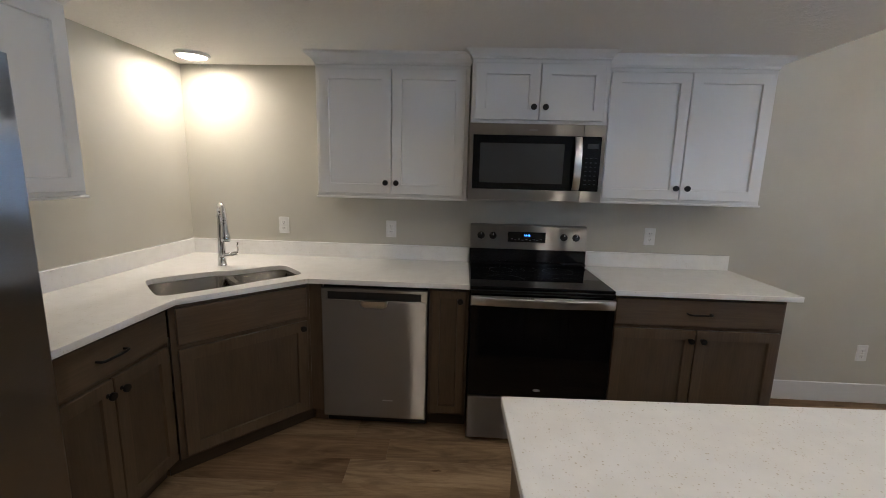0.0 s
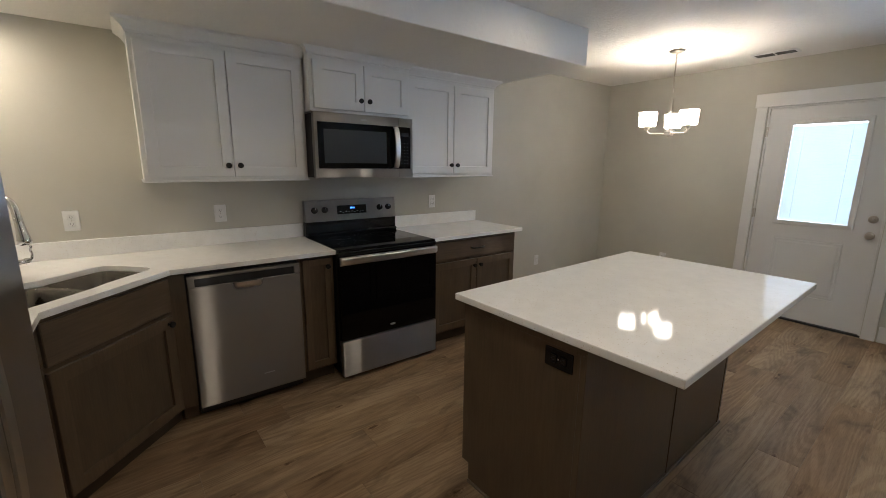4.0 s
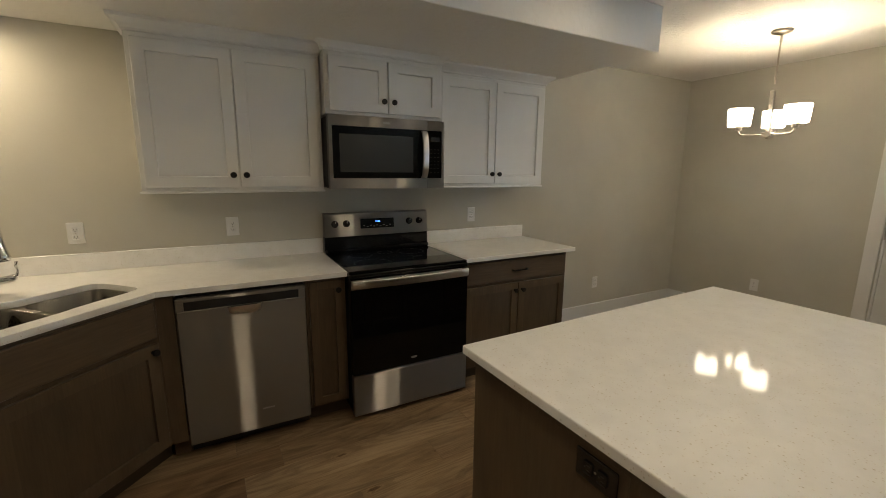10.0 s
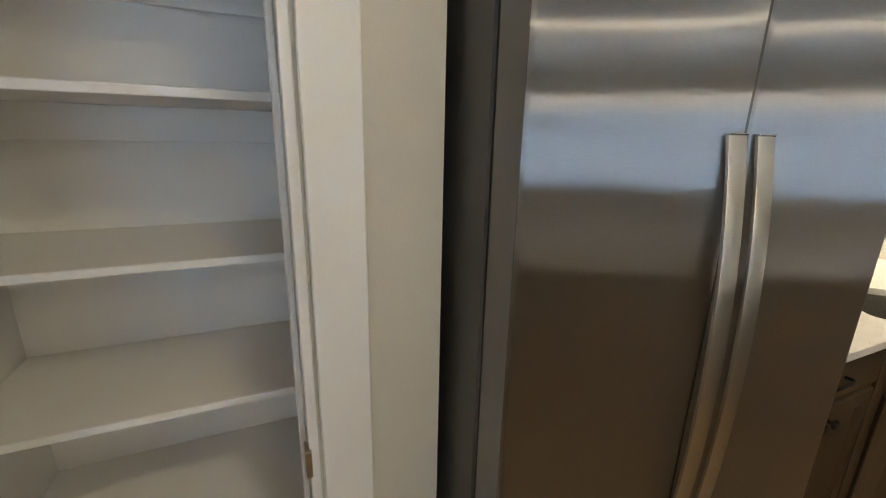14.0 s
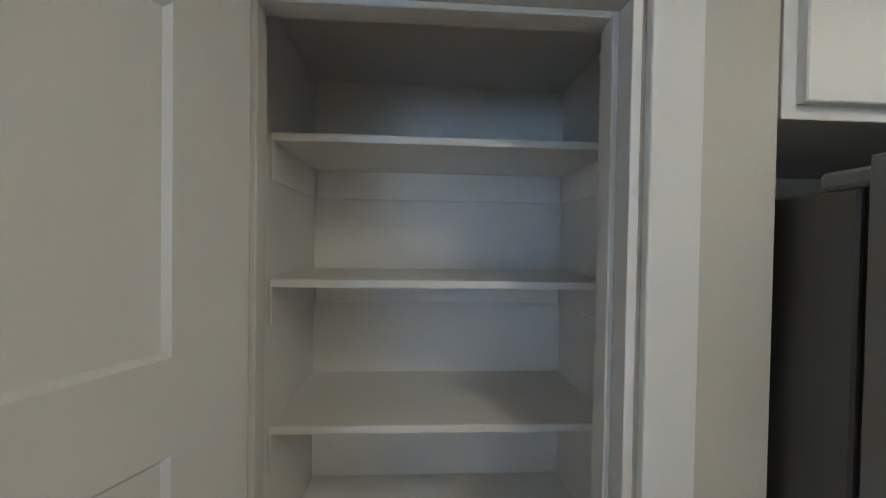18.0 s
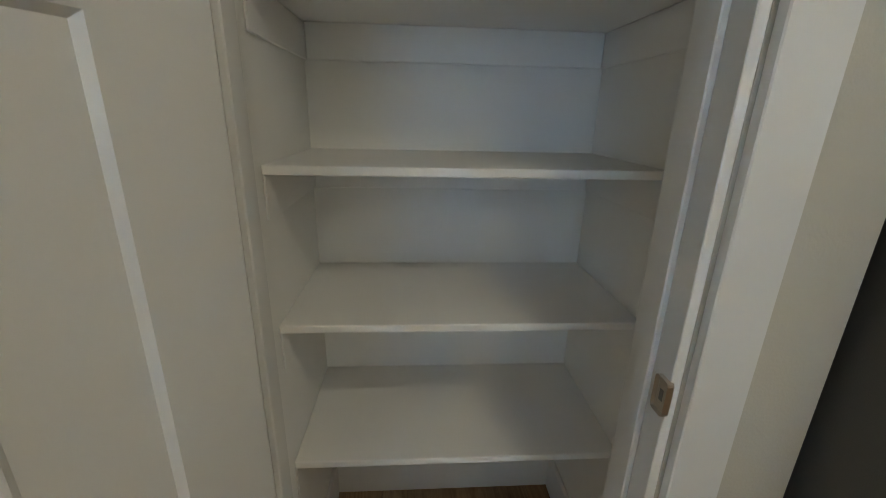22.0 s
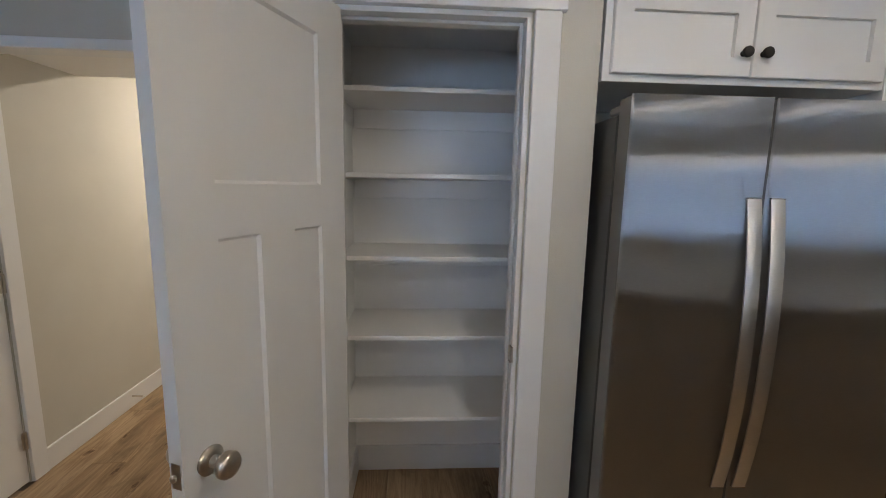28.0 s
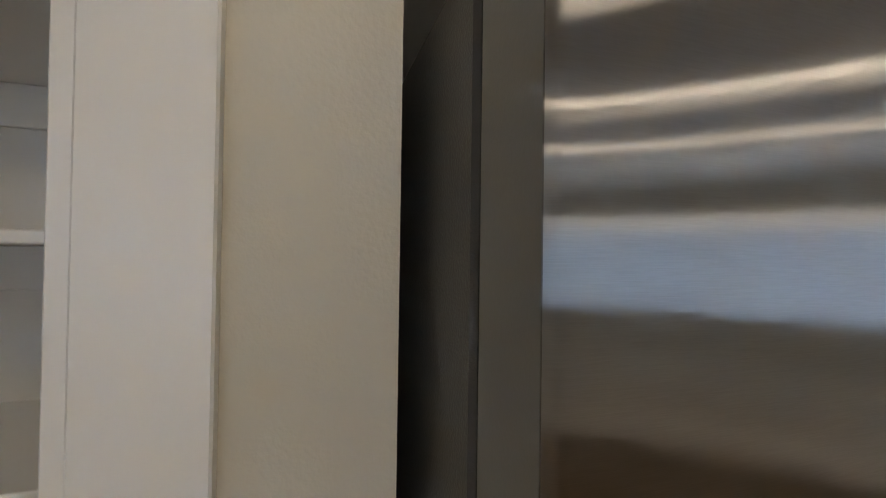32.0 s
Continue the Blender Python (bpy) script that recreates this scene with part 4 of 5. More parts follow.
# ---- range ----
RX0, RW = 1.984, 0.774
rng = thing("range", "stainless and black freestanding electric range with a glass cooktop", "range", turn_z(RX0, 0, 0, 0))
part("body", boxes([(0.006, -0.640, 0.035, RW - 0.006, -0.03, 0.895)], 0.002), M_BLACK_ENAMEL, rng, "black side panels")
part("cooktop", box(0.0, -0.672, 0.895, RW, -0.075, 0.915, 0.006, 2), M_BLACK_GLASS, rng, "glossy black glass cooktop")
part("cooktop_trim", box(0.0, -0.682, 0.872, RW, -0.640, 0.900, 0.006, 2), M_BLACK_ENAMEL, rng)


def ring(r0, r1):
    bm = bmesh.new()
    n = 48
    for a, b in ((i, (i + 1) % n) for i in range(n)):
        c = [(math.cos(2 * math.pi * k / n), math.sin(2 * math.pi * k / n)) for k in (a, b)]
        bm.faces.new([bm.verts.new((x * r, y * r, 0)) for r, (x, y) in ((r0, c[0]), (r1, c[0]), (r1, c[1]), (r0, c[1]))])
    return bm


for x, y, r in ((0.20, -0.50, 0.115), (0.56, -0.50, 0.09), (0.20, -0.24, 0.075), (0.56, -0.24, 0.095), (0.38, -0.21, 0.05)):
    part("burner_ring", ring(r - 0.0015, r), M_DARK_INK, rng, "", pose(x, y, 0.9156))


def backguard():
    """Sloped front, stainless; a black foot below."""
    bm = bmesh.new()
    prof = [(-0.088, 1.025), (-0.070, 1.178), (-0.062, 1.186), (-0.028, 1.186), (-0.028, 1.025)]
    a = [bm.verts.new((0.002, y, z)) for y, z in prof]
    b = [bm.verts.new((RW - 0.002, y, z)) for y, z in prof]
    for i in range(len(prof)):
        j = (i + 1) % len(prof)
        bm.faces.new((a[i], a[j], b[j], b[i]))
    bm.faces.new(a[::-1])
    bm.faces.new(b)
    return bm


part("backguard", backguard(), M_STEEL, rng, "brushed stainless control panel")
part("backguard_foot", boxes([(0.0, -0.082, 0.913, RW, -0.026, 1.026)], 0.004), M_BLACK_ENAMEL, rng, "black panel behind the cooktop")
part("backguard_step", boxes([(0.0, -0.110, 0.913, RW, -0.080, 0.945)], 0.010), M_BLACK_ENAMEL, rng)
SLOPE = math.degrees(math.atan2(0.018, 0.153))


def on_guard(x, z, lift=0.0):
    y = -0.088 + (z - 1.025) / 0.153 * 0.018 - lift
    return pose(x, y, z, -SLOPE, 0, 0)


part("display", box(-0.125, -0.003, -0.034, 0.125, 0.001, 0.034, 0.001), M_BLACK_GLASS, rng, "black glass clock panel", on_guard(RW / 2 - 0.01, 1.107))
bars = bmesh.new()
for k, x in enumerate((-0.016, -0.006, 0.005, 0.014)):
    add_box(bars, x, -0.0042, 0.006, x + 0.0065, -0.0032, 0.018)
part("clock_digits", bars, M_DISPLAY, rng, "lit blue clock digits", on_guard(RW / 2 - 0.01, 1.107))
bars = bmesh.new()
for k in range(9):
    add_box(bars, -0.105 + k * 0.024, -0.0040, -0.022 if k % 2 else -0.016, -0.092 + k * 0.024, -0.0032, -0.018 if k % 2 else -0.012)
part("panel_print", bars, M_INK, rng, "", on_guard(RW / 2 - 0.01, 1.107))
RKNOB = [(0.024, 0), (0.024, 0.004), (0.0215, 0.006), (0.0205, 0.022), (0.018, 0.026), (0, 0.026)]
for x in (0.072, 0.152, RW - 0.152, RW - 0.072):
    k = part("control_knob", lathe(RKNOB, 24), M_BLACK_ENAMEL, rng, "black control knob", on_guard(x, 1.112) @ pose(0, 0, 0, 90, 0, 0), True)
    part("pointer", box(-0.002, 0.004, 0.026, 0.002, 0.019, 0.0275), M_INK_PALE, k)
part("oven_door", boxes([(0.004, -0.690, 0.290, RW - 0.004, -0.642, 0.868)], 0.004), M_BLACK_GLASS, rng, "black glass oven door")
part("door_cap", box(0.004, -0.694, 0.812, RW - 0.004, -0.688, 0.868, 0.002), M_STEEL, rng)
hp = [(0.012 + (RW - 0.024) * k / 20, -0.700 - 0.030 * math.sin(math.pi * k / 20) ** 0.5, 0.846) for k in range(21)]
part("oven_handle", ribbon(hp, (0, 0, 1), 0.022, (0, -1, 0), 0.014), M_SATIN, rng, "wide curved stainless handle", None, True)
part("handle_end", box(0.006, -0.712, 0.824, 0.026, -0.690, 0.868, 0.003), M_STEEL, rng)
part("handle_end", box(RW - 0.026, -0.712, 0.824, RW - 0.006, -0.690, 0.868, 0.003), M_STEEL, rng)
part("drawer", box(0.004, -0.692, 0.029, RW - 0.004, -0.642, 0.282, 0.004), M_STEEL, rng, "stainless storage drawer")
part("badge", lathe([(0.020, 0), (0.020, 0.001), (0, 0.001)], 20), M_INK, rng, "", pose(RW / 2 + 0.0, -0.6905, 0.335, 90, 0, 0) @ Matrix.Diagonal((1.1, 0.35, 1, 1)))
for x in (0.05, RW - 0.05):
    for y in (-0.58, -0.10):
        part("levelling_foot", lathe([(0.018, 0), (0.018, 0.036)], 12), M_DARK_PLASTIC, rng, "", pose(x, y, 0))

# ---- microwave ----
MX0, MW = 1.953, 0.752
mwv = thing("microwave", "stainless over-the-range microwave with a dark window and curved handle", "microwave", turn_z(MX0, 0, 1.368, 0))
part("body", boxes([(0.004, -0.400, 0.008, MW - 0.004, -0.003, 0.418)], 0.002), M_DARK_PLASTIC, mwv, "black case")
part("underside_grille", boxes([(0.03, -0.39, 0.0, MW - 0.03, -0.05, 0.008)]), M_DARK_PLASTIC, mwv)
SPLIT = 0.630
part("door_frame", upright([(0, 0), (SPLIT, 0), (SPLIT, 0.062), (0.022, 0.062), (0.022, 0.362), (SPLIT, 0.362), (SPLIT, 0.424), (0, 0.424)], -0.445, -0.402, "y", bevel=0.002), M_STEEL, mwv, "brushed stainless door frame")
PS = SPLIT + 0.002
part("panel_frame", upright([(PS, 0), (MW, 0), (MW, 0.424), (PS, 0.424), (PS, 0.362), (MW - 0.020, 0.362), (MW - 0.020, 0.062), (PS, 0.062)], -0.445, -0.402, "y", bevel=0.002), M_STEEL, mwv)
part("door_glass", box(0.022, -0.444, 0.062, SPLIT, -0.405, 0.362, 0.002), M_BLACK_GLASS, mwv, "black glass door")
part("window", box(0.062, -0.4455, 0.098, 0.530, -0.4440, 0.318, 0.0005), M_MESH, mwv, "dark perforated window")
part("control_panel", box(SPLIT + 0.002, -0.444, 0.062, MW - 0.020, -0.405, 0.362, 0.002), M_BLACK_GLASS, mwv, "black touch panel")
part("display", box(SPLIT + 0.026, -0.4455, 0.296, SPLIT + 0.086, -0.444, 0.322), M_MESH, mwv)
keys = bmesh.new()
for r in range(7):
    for c in range(3):
        add_box(keys, SPLIT + 0.020 + c * 0.026, -0.4452, 0.098 + r * 0.024, SPLIT + 0.031 + c * 0.026, -0.4442, 0.103 + r * 0.024)
part("key_print", keys, M_DARK_INK, mwv)
hp = [(0.602 - 0.004 * math.sin(math.pi * k / 16), -0.447 - 0.040 * math.sin(math.pi * k / 16) ** 0.6, 0.066 + 0.292 * k / 16) for k in range(17)]
part("door_handle", ribbon(hp, (1, 0, 0), 0.019, (0, -1, 0), 0.012), M_SATIN, mwv, "curved stainless handle", None, True)
part("badge", box(0.330, -0.446, 0.385, 0.375, -0.4449, 0.396, 0.0004), M_INK_PALE, mwv)

# ---- island ----
ISL = Matrix.Translation((2.819, -2.246, 0)) @ pose(0, 0, 0, 0, 0, 1.7) @ Matrix.Translation((-2.819, 2.246, 0))
isl = thing("kitchen_island", "grey-brown panelled kitchen island on a dark shoe base", "island", ISL)
IX0, IX1, IY0, IY1 = 2.099, 3.556, -2.412, -1.815
SEAM = 2.885
part("body", boxes([(IX0 + 0.018, IY0 + 0.018, 0.10, IX1 - 0.018, IY1, BASE_H), (IX0 + 0.018, IY0 + 0.018, 0.0, IX1 - 0.018, IY1 - 0.05, 0.10)]), M_BROWN, isl)
for x0, x1 in ((IX0, IX0 + 0.018), (IX1 - 0.018, IX1)):
    bm = bmesh.new()
    prof = [(IY0 + 0.004, 0.0), (IY1 - 0.040, 0.0), (IY1 - 0.040, 0.098), (IY1 + 0.004, 0.098), (IY1 + 0.004, BASE_H), (IY0 + 0.004, BASE_H)]
    a, b = [bm.verts.new((x0, y, z)) for y, z in prof], [bm.verts.new((x1, y, z)) for y, z in prof]
    for i in range(6):
        bm.faces.new((a[i], a[(i + 1) % 6], b[(i + 1) % 6], b[i]))
    bm.faces.new(a[::-1])
    bm.faces.new(b)
    part("end_panel", bm, M_BROWN, isl)
part("back_panel", box(IX0 + 0.020, IY0, 0.0, SEAM - 0.002, IY0 + 0.016, BASE_H, 0.0015), M_BROWN, isl)
part("back_panel", box(SEAM + 0.002, IY0, 0.0, IX1 - 0.020, IY0 + 0.016, BASE_H, 0.0015), M_BROWN, isl)
part("corner_strip", box(IX0 - 0.003, IY0 - 0.003, 0.0, IX0 + 0.019, IY0 + 0.022, BASE_H, 0.002), M_BROWN, isl)
part("corner_strip", box(IX1 - 0.019, IY0 - 0.003, 0.0, IX1 + 0.003, IY0 + 0.022, BASE_H, 0.002), M_BROWN, isl)
part("seam_strip", box(SEAM - 0.006, IY0 - 0.004, 0.0, SEAM + 0.006, IY0 + 0.002, BASE_H, 0.001), M_BROWN, isl)
part("top_rail", box(IX0 - 0.004, IY0 - 0.004, BASE_H - 0.035, IX0 + 0.004, IY1 + 0.004, BASE_H, 0.001), M_BROWN_H, isl)
part("shoe", boxes([(IX0 - 0.010, IY0 - 0.012, 0, IX0, IY1 - 0.040, 0.016), (IX0 - 0.010, IY0 - 0.012, 0, IX1 + 0.010, IY0 - 0.002, 0.016), (IX1, IY0, 0, IX1 + 0.010, IY1 - 0.04, 0.016)], 0.003), M_BROWN_H, isl)
dwid = (IX1 - IX0 - 0.036 - 0.03) / 4
for k in range(4):
    x = IX0 + 0.018 + 0.005 + (k + 1) * (dwid + 0.005)
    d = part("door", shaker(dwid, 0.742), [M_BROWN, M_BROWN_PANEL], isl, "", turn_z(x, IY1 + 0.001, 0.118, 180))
    knob(d, dwid - 0.03 if k % 2 else 0.03, -0.019, 0.69)
isl_top = thing("island_top", "white speckled quartz island top with a seating overhang", "countertop", ISL)
part("slab", box(2.065, -2.720, BASE_H + 0.002, 3.575, -1.780, COUNTER, 0.004, 2), M_QUARTZ, isl_top)


def outlet(m, label, plate=M_PLATE, dark=False, group="wall outlets"):
    root = thing("wall_outlet", label, "outlet", m, group)
    part("plate", box(-0.036, -0.006, -0.058, 0.036, 0, 0.058, 0.004, 2), plate, root)
    for z in (-0.020, 0.020):
        r = part("receptacle", box(-0.0165, -0.009, z - 0.014, 0.0165, -0.0055, z + 0.014, 0.004), plate, root)
        part("slots", boxes([(-0.007, -0.0094, z - 0.003, -0.005, -0.0088, z + 0.006), (0.005, -0.0094, z - 0.003, 0.007, -0.0088, z + 0.006), (-0.002, -0.0094, z - 0.010, 0.002, -0.0088, z - 0.006)]),
             M_DARK_INK if dark else M_SLOT, r)
    part("screw", lathe([(0.003, 0), (0.003, 0.001), (0, 0.001)], 10), M_NICKEL, root, "", pose(0, -0.006, 0, 90, 0, 0))
    return root


for x, z in ((0.673, 1.128), (1.434, 1.124), (3.197, 1.128)):
    outlet(pose(x, -0.0005, z), "white duplex outlet above the backsplash")
outlet(pose(4.715, -0.0005, 0.365), "white duplex outlet low on the back wall")
outlet(turn_z(WALL_E - 0.0005, -0.875, 0.40, -90), "white duplex outlet low on the entry wall")
outlet(turn_z(WALL_E - 0.0005, -4.544, 0.30, -90), "white duplex outlet below the window")
outlet(ISL @ pose(IX0 - 0.0005, -2.308, 0.800, 0, 0, -90) @ pose(0, 0, 0, 0, 90, 0), "black duplex outlet laid sideways on the island end", M_BLACK_ENAMEL, True)

sw = thing("light_switch", "white three-gang rocker switch beside the entry door", "switch", turn_z(WALL_E - 0.0005, -2.886, 1.072, -90))
part("plate", box(-0.083, -0.006, -0.058, 0.083, 0, 0.058, 0.004, 2), M_PLATE, sw)
for x in (-0.046, 0.0, 0.046):
    part("rocker", box(-0.016, -0.010, -0.032, 0.016, -0.005, 0.032, 0.002), M_PLATE, sw, "", pose(x, 0, 0, 3, 0, 0))

# ---- refrigerator ----
FR_Y0, FR_Y1 = -2.695, -1.738
fr = thing("refrigerator", "side-by-side stainless refrigerator with long curved handles", "refrigerator", turn_z(0.02, FR_Y0, 0, 89.5))
FW = FR_Y1 - FR_Y0
FD, DT = 0.618, 0.073           # case depth, door thickness
part("case", boxes([(0.003, -FD, 0.030, FW - 0.003, 0, 1.735)], 0.004), M_GREY_CASE, fr, "textured dark grey case")
part("door_gasket", box(0.012, -FD - 0.012, 0.095, FW - 0.012, -FD, 1.735), M_DARK_PLASTIC, fr, "dark gasket gap")
FSPLIT = 0.410


def fridge_door(x0, x1, z0, z1):
    """A door with a gently crowned, rounded front."""
    bm = bmesh.new()
    w = x1 - x0
    rim = [0.0, 0.001, 0.002, 0.0035, 0.005, 0.0065, 0.012, 0.022]
    xs = rim + [0.022 + (w - 0.044) * k / 14 for k in range(1, 14)] + [w - r for r in rim[::-1]]
    nx, nz = len(xs) - 1, 48
    grid = []
    for k in range(nz + 1):
        z = z0 + (z1 - z0) * k / nz
        row = []
        for x in xs:
            s, e = x / w, min(x, w - x)
            edge = 0.004 * max(0.0, 1 - e / 0.0065) ** 2
            top = 0.0013 * max(0.0, 1 - (z1 - z) / 0.20) ** 2
            y = -FD - 0.012 - DT - 0.002 * (1 - (2 * s - 1) ** 2) + edge + top
            row.append(bm.verts.new((x0 + x, y, z)))
        grid.append(row)
    for k in range(nz):
        for i in range(nx):
            bm.faces.new((grid[k][i], grid[k][i + 1], grid[k + 1][i + 1], grid[k + 1][i]))
    return bm


for x0, x1 in ((0.002, FSPLIT - 0.004), (FSPLIT + 0.004, FW - 0.002)):
    d = part("door", fridge_door(x0, x1, 0.075, 1.778), M_STEEL_FRIDGE, fr, "brushed stainless door front", None, True)
    part("door_edge", boxes([(x0, -FD - 0.012 - DT + 0.0035, 0.075, x1, -FD - 0.012, 1.774)], 0.002), M_GREY_DOOR_SIDE, d, "grey door side")
    hx = x1 - 0.0315 if x1 < 0.5 else x0 + 0.0295
    hp = []
    for k in range(29):
        s = k / 28
        bow = 0.002 + 0.039 * (1 - abs(2 * s - 1) ** 2.2)
        hp.append((hx, -FD - 0.014 - DT - bow, 0.600 + 0.900 * s))
    h = part("handle", ribbon(hp, (1, 0, 0), 0.0212, (0, -1, 0), 0.006), M_SATIN, d, "long bowed stainless handle", None, True)
    for z in (0.596, 1.5005):
        part("handle_cap", box(hx - 0.0215, -FD - 0.012 - DT - 0.011, z, hx + 0.0215, -FD - 0.012 - DT + 0.002, z + 0.0035, 0.001), M_CHROME, h, "bright handle cap")
for x in (0.035, FW - 0.035):
    part("hinge_cover", boxes([(x - 0.03, -FD - 0.055, 1.736, x + 0.03, -FD + 0.06, 1.762)], 0.006), M_GREY_DOOR_SIDE, fr, "grey hinge cover")
part("base_grille", box(0.03, -FD - 0.02, 0.022, FW - 0.03, -FD + 0.01, 0.070), M_DARK_PLASTIC, fr, "dark base grille")
for x in (0.045, FW - 0.045):
    part("foot_cover", boxes([(x - 0.040, -FD - 0.085, 0.0, x + 0.040, -FD + 0.02, 0.042)], 0.005), M_GREY_DOOR_SIDE, fr, "grey roller cover")
part("badge", boxes([(FW - 0.105, -FD - 0.012 - DT - 0.0030, 1.668, FW - 0.050, -FD - 0.012 - DT + 0.004, 1.680)], 0.001), M_CHROME, fr, "small bright nameplate")

# ---- pantry shelves ----
SH_X = 0.207
for z in (1.893, 1.567, 1.235, 0.898, 0.531):
    s = thing("pantry_shelf", "white painted pantry shelf on wall cleats", "shelf", pose(0, 0, z), "pantry shelves")
    part("board", box(PB + 0.001, PL + 0.001, -0.019, SH_X, PR - 0.001, 0.0, 0.003, 2), M_SHELF, s)
    part("cleat", box(PB + 0.001, PL + 0.009, -0.108, PB + 0.012, PR - 0.009, -0.0195, 0.002), M_SHELF, s)
    part("cleat", box(PB + 0.001, PL + 0.001, -0.108, SH_X - 0.002, PL + 0.006, -0.0195, 0.002), M_SHELF, s)
    part("cleat", box(PB + 0.001, PR - 0.006, -0.108, SH_X - 0.002, PR - 0.001, -0.0195, 0.002), M_SHELF, s)

# ---- lamps ----
def ceiling_lamp(x, y, z, lens, label):
    root = thing("ceiling_lamp", label, "ceiling lamp", pose(x, y, z), "flush ceiling lamps")
    part("rim", lathe([(0.098, -0.001), (0.100, -0.006), (0.096, -0.016), (0.084, -0.022), (0.080, -0.020), (0.080, -0.001)], 40), M_TRIM, root, "white rim", None, True)
    part("lens", lathe([(0.0795, -0.015), (0.060, -0.0185), (0.030, -0.0200), (0, -0.0205)], 40), lens, root, "glowing lens", None, True)
    return root


ceiling_lamp(0.250, -0.245, SOFFIT, M_DISC, "lit flush round ceiling lamp with a white rim above the sink")
for y, label in ((-1.57, "lit flush round ceiling lamp beside the kitchen soffit"), (-2.70, "lit flush round ceiling lamp between fridge and island")):
    for x in (1.46, 3.04):
        ceiling_lamp(x, y, CEIL, M_SMALL_DISC if y > -2 else M_ROOM_DISC, label if x < 2 or y > -2 else "lit flush round ceiling lamp over the island edge")
# added fill light, out of view: brightens the pantry's right side
ceiling_lamp(3.40, -4.75, CEIL, M_DISC, "added fill lamp, out of view, that brightens the pantry")
ceiling_lamp(-1.62, -4.45, CEIL, M_HALL_DISC, "lit flush round ceiling lamp in the hallway")

CHX, CHY = 4.89, -1.285
ch = thing("chandelier", "satin nickel chandelier with three lit frosted drum shades", "chandelier", pose(CHX, CHY, 0))
part("canopy", lathe([(0.0, CEIL - 0.030), (0.014, CEIL - 0.030), (0.030, CEIL - 0.026), (0.058, CEIL - 0.014), (0.064, CEIL - 0.001)], 32), M_NICKEL, ch, "", None, True)
part("stem", tube([(0, 0, CEIL - 0.03), (0, 0, 2.10)], 0.0055, 12), M_NICKEL, ch, "", None, True)
part("loop", tube([(0, 0, CEIL - 0.028), (0, 0, CEIL - 0.075)], 0.009, 12), M_NICKEL, ch, "", None, True)
part("column", box(-0.013, -0.013, 1.752, 0.013, 0.013, 2.055, 0.003), M_NICKEL, ch, "square satin nickel column")
part("hub", boxes([(-0.030, -0.030, 1.735, 0.030, 0.030, 1.772)], 0.004), M_NICKEL, ch, "square nickel hub")
part("finial", lathe([(0, 1.722), (0.010, 1.724), (0.013, 1.730), (0.013, 1.737)], 16), M_NICKEL, ch, "", None, True)
for k, a in enumerate((16, 136, 256)):
    c, s = math.cos(radians(a)), math.sin(radians(a))
    R = 0.185
    pts = [(0.026 * c, 0.026 * s, 1.754), (0.10 * c, 0.10 * s, 1.752)]
    for q in range(7):
        w = radians(-90 + 15 * q)
        pts.append(((R - 0.035 + 0.035 * math.cos(w)) * c, (R - 0.035 + 0.035 * math.cos(w)) * s, 1.787 + 0.035 * math.sin(w)))
    arm = part("arm", tube(pts, 0.0065, 12), M_NICKEL, ch, "", None, True)
    part("cup", lathe([(0.010, 0), (0.020, 0.003), (0.022, 0.026), (0.030, 0.028), (0.030, 0.031), (0.0, 0.031)], 20), M_NICKEL, arm, "", pose(R * c, R * s, 1.784), True)
    part("shade", lathe([(0.026, 0.0), (0.066, 0.001), (0.070, 0.006), (0.073, 0.060), (0.076, 0.122), (0.073, 0.122), (0.069, 0.060), (0.066, 0.010), (0.026, 0.004)], 36), M_SHADE, arm, "lit frosted glass drum shade", pose(R * c, R * s, 1.814), True)
    part("bulb", lathe([(0.0, 0.012), (0.010, 0.013), (0.012, 0.030), (0.021, 0.048), (0.024, 0.062), (0.020, 0.076), (0.010, 0.084), (0, 0.086)], 20), M_BULB, arm, "lit bulb", pose(R * c, R * s, 1.814), True)

# ---- small fixtures ----
vent = thing("ceiling_vent", "white enamelled ceiling register", "vent", pose(5.64, -1.775, CEIL))
part("frame", boxes([(-0.075, -0.165, -0.008, -0.052, 0.165, 0), (0.052, -0.165, -0.008, 0.075, 0.165, 0), (-0.052, -0.165, -0.008, 0.052, -0.142, 0), (-0.052, 0.142, -0.008, 0.052, 0.165, 0)], 0.002), M_VENT, vent)
part("backing", box(-0.052, -0.142, -0.003, 0.052, 0.142, -0.001), M_SLOT, vent)
# louvre faces lie in shade, put in here by a dark grey colour
for k in range(7):
    part("slat", box(-0.006, -0.142, -0.0006, 0.006, 0.142, 0.0006), M_GREY_CASE, vent, "louvre with its shade painted in dark grey", pose(-0.042 + k * 0.014, 0, -0.0055, 0, 35, 0))
part("mullion", box(-0.052, -0.006, -0.009, 0.052, 0.006, -0.001, 0.001), M_VENT, vent)
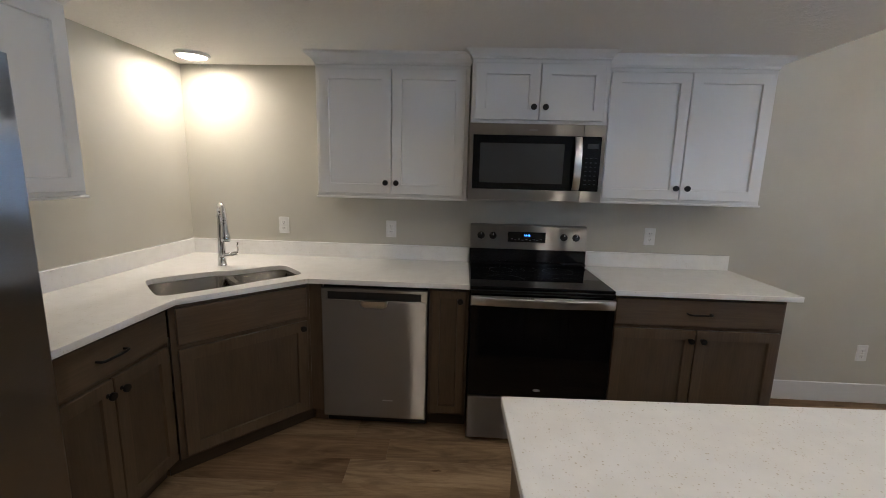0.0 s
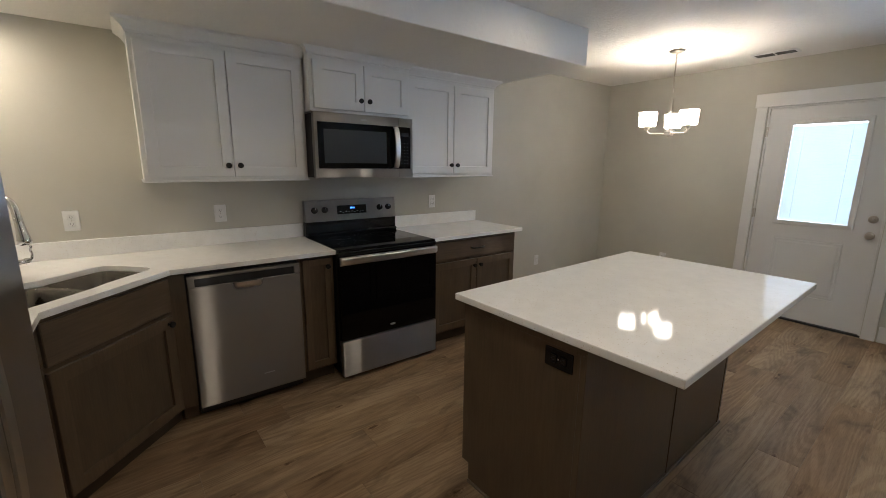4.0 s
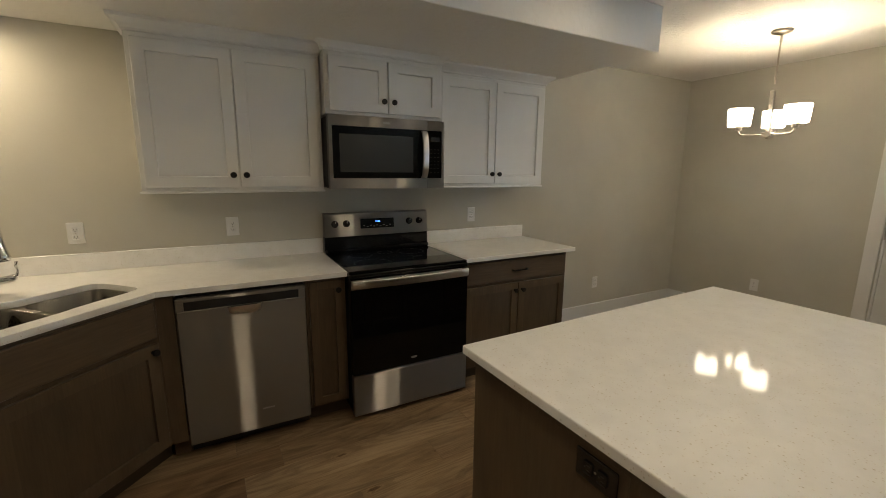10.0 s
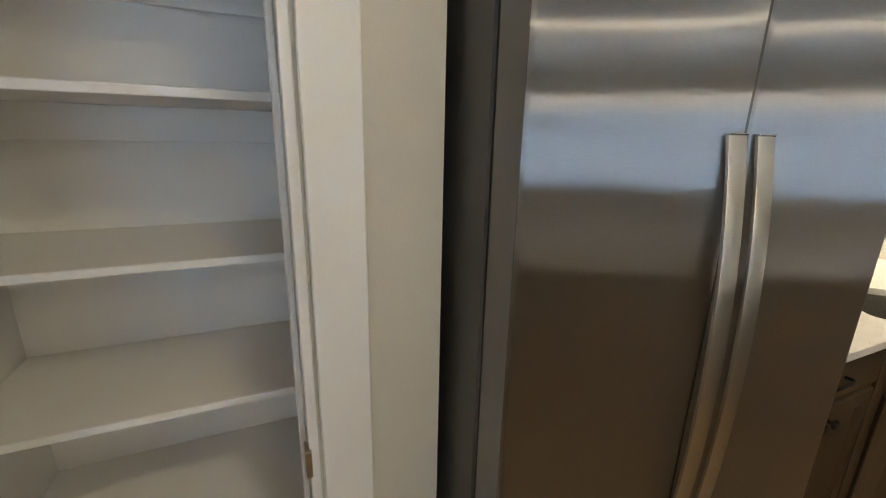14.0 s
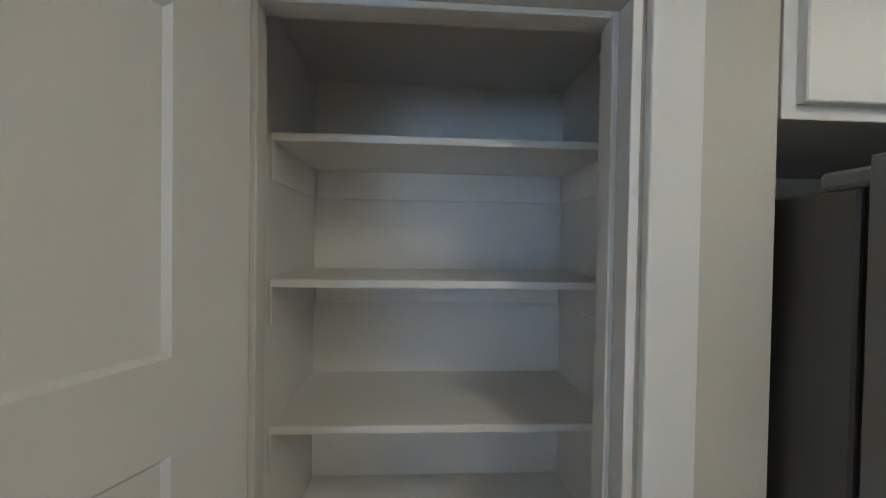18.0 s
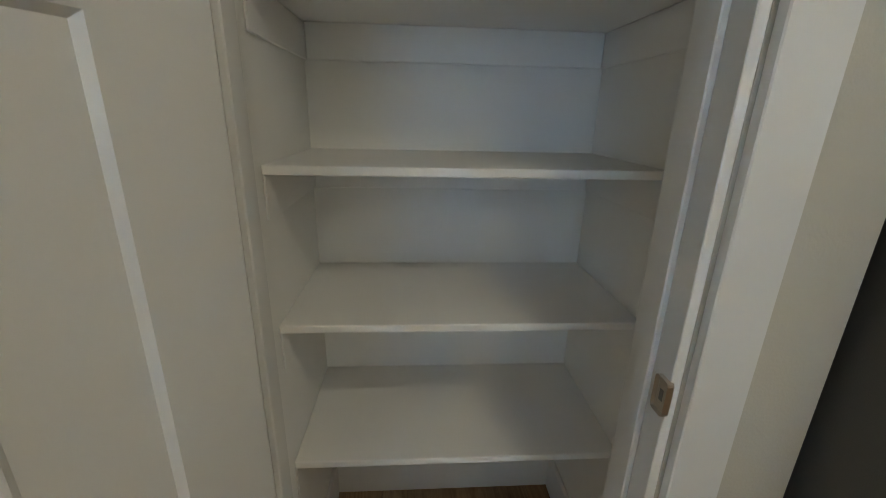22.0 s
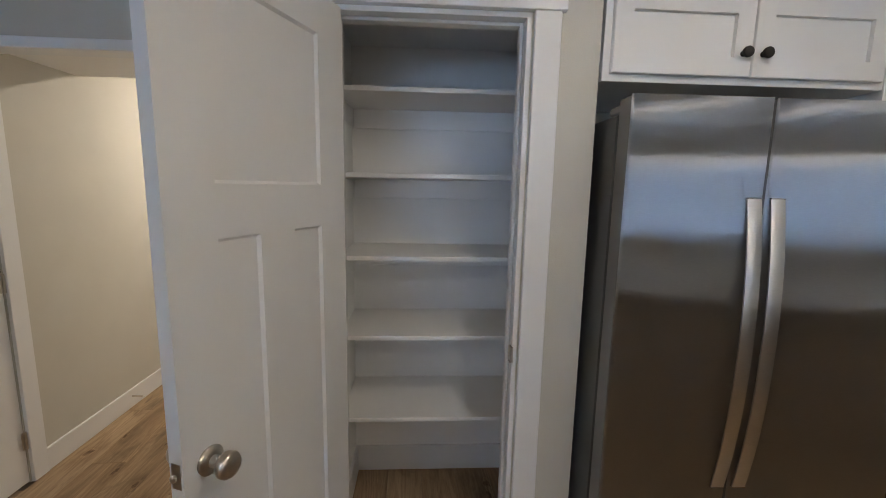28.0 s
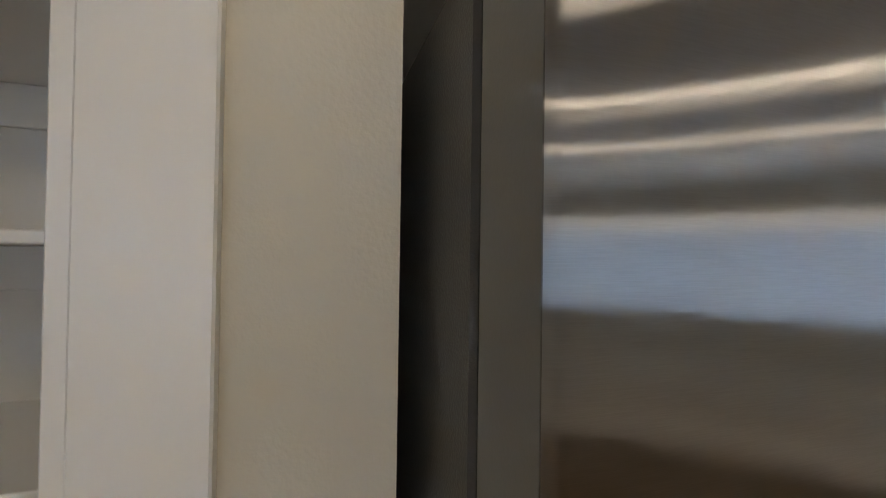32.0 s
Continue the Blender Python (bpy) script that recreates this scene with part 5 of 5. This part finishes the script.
stop = thing("door_stop", "spring door stop on the hallway baseboard", "door stop", pose(-0.86, HALL_S + T, 0.075))
part("spring", tube([(0, 0, 0), (0, 0.045, 0), (0, 0.07, -0.002)], [0.006, 0.005, 0.005], 10), M_NICKEL, stop, "", None, True)
part("tip", tube([(0, 0.07, -0.002), (0, 0.084, -0.003)], 0.007, 10), M_PLATE, stop, "white rubber tip", None, True)

# ---- floor ----
floor = thing("floor", "oak-look vinyl plank floor in mixed warm browns", "floor", kind="structure")
part("underlay", boxes([(-4.25, -5.30, -0.10, -0.20, -3.70, -0.006), (-0.20, -5.30, -0.10, 0.0, -2.74, -0.006), (0.0, -5.30, -0.10, WALL_E + 0.10, 0.0, -0.006), (1.0, SOUTH, -0.10, WALL_E + 0.10, -5.30, -0.006)]), M_BROWN_H, floor)
PLW, PLL, GAP = 0.1778, 1.22, 0.0007
plank_me = box(0, 0, -0.006, PLL - GAP, PLW - GAP, 0.0, 0.0009)
plank0 = None
rnd = random.Random(5)
STAGGER = {14: 2.86, 15: 2.24, 16: 3.19, 17: 2.99, 18: 3.44, 19: 2.607}   # end joints of the rows beside the island
y, row = 0.0398, 0
while y - PLW > SOUTH - 0.24:
    y -= PLW
    # each row runs in under the walls that close it
    lo = -0.03 if y > -2.667 else -0.27 if y > -3.30 else -4.29 if y > -5.20 else -0.16 if y > -5.42 else 0.89
    hi = WALL_E + 0.10
    x = lo - rnd.uniform(0.05, PLL - 0.15)
    if row in STAGGER:
        x = STAGGER[row] - PLL * math.ceil((STAGGER[row] - lo) / PLL)
    row += 1
    while x < hi:
        m = ISL @ pose(x, y, 0)
        c0, c1 = max(lo - x, 0), min(hi - x, PLL - GAP)
        if c1 - c0 < PLL - 2 * GAP:
            if c1 - c0 > 0.01:
                part("plank", box(c0, 0, -0.006, c1, PLW - GAP, 0.0, 0.0009), M_PLANK, floor, "", m)
        elif plank0 is None:
            plank0 = part("plank", plank_me, M_PLANK, floor, "", m)
        else:
            share("plank", plank0, floor, m)
        x += PLL
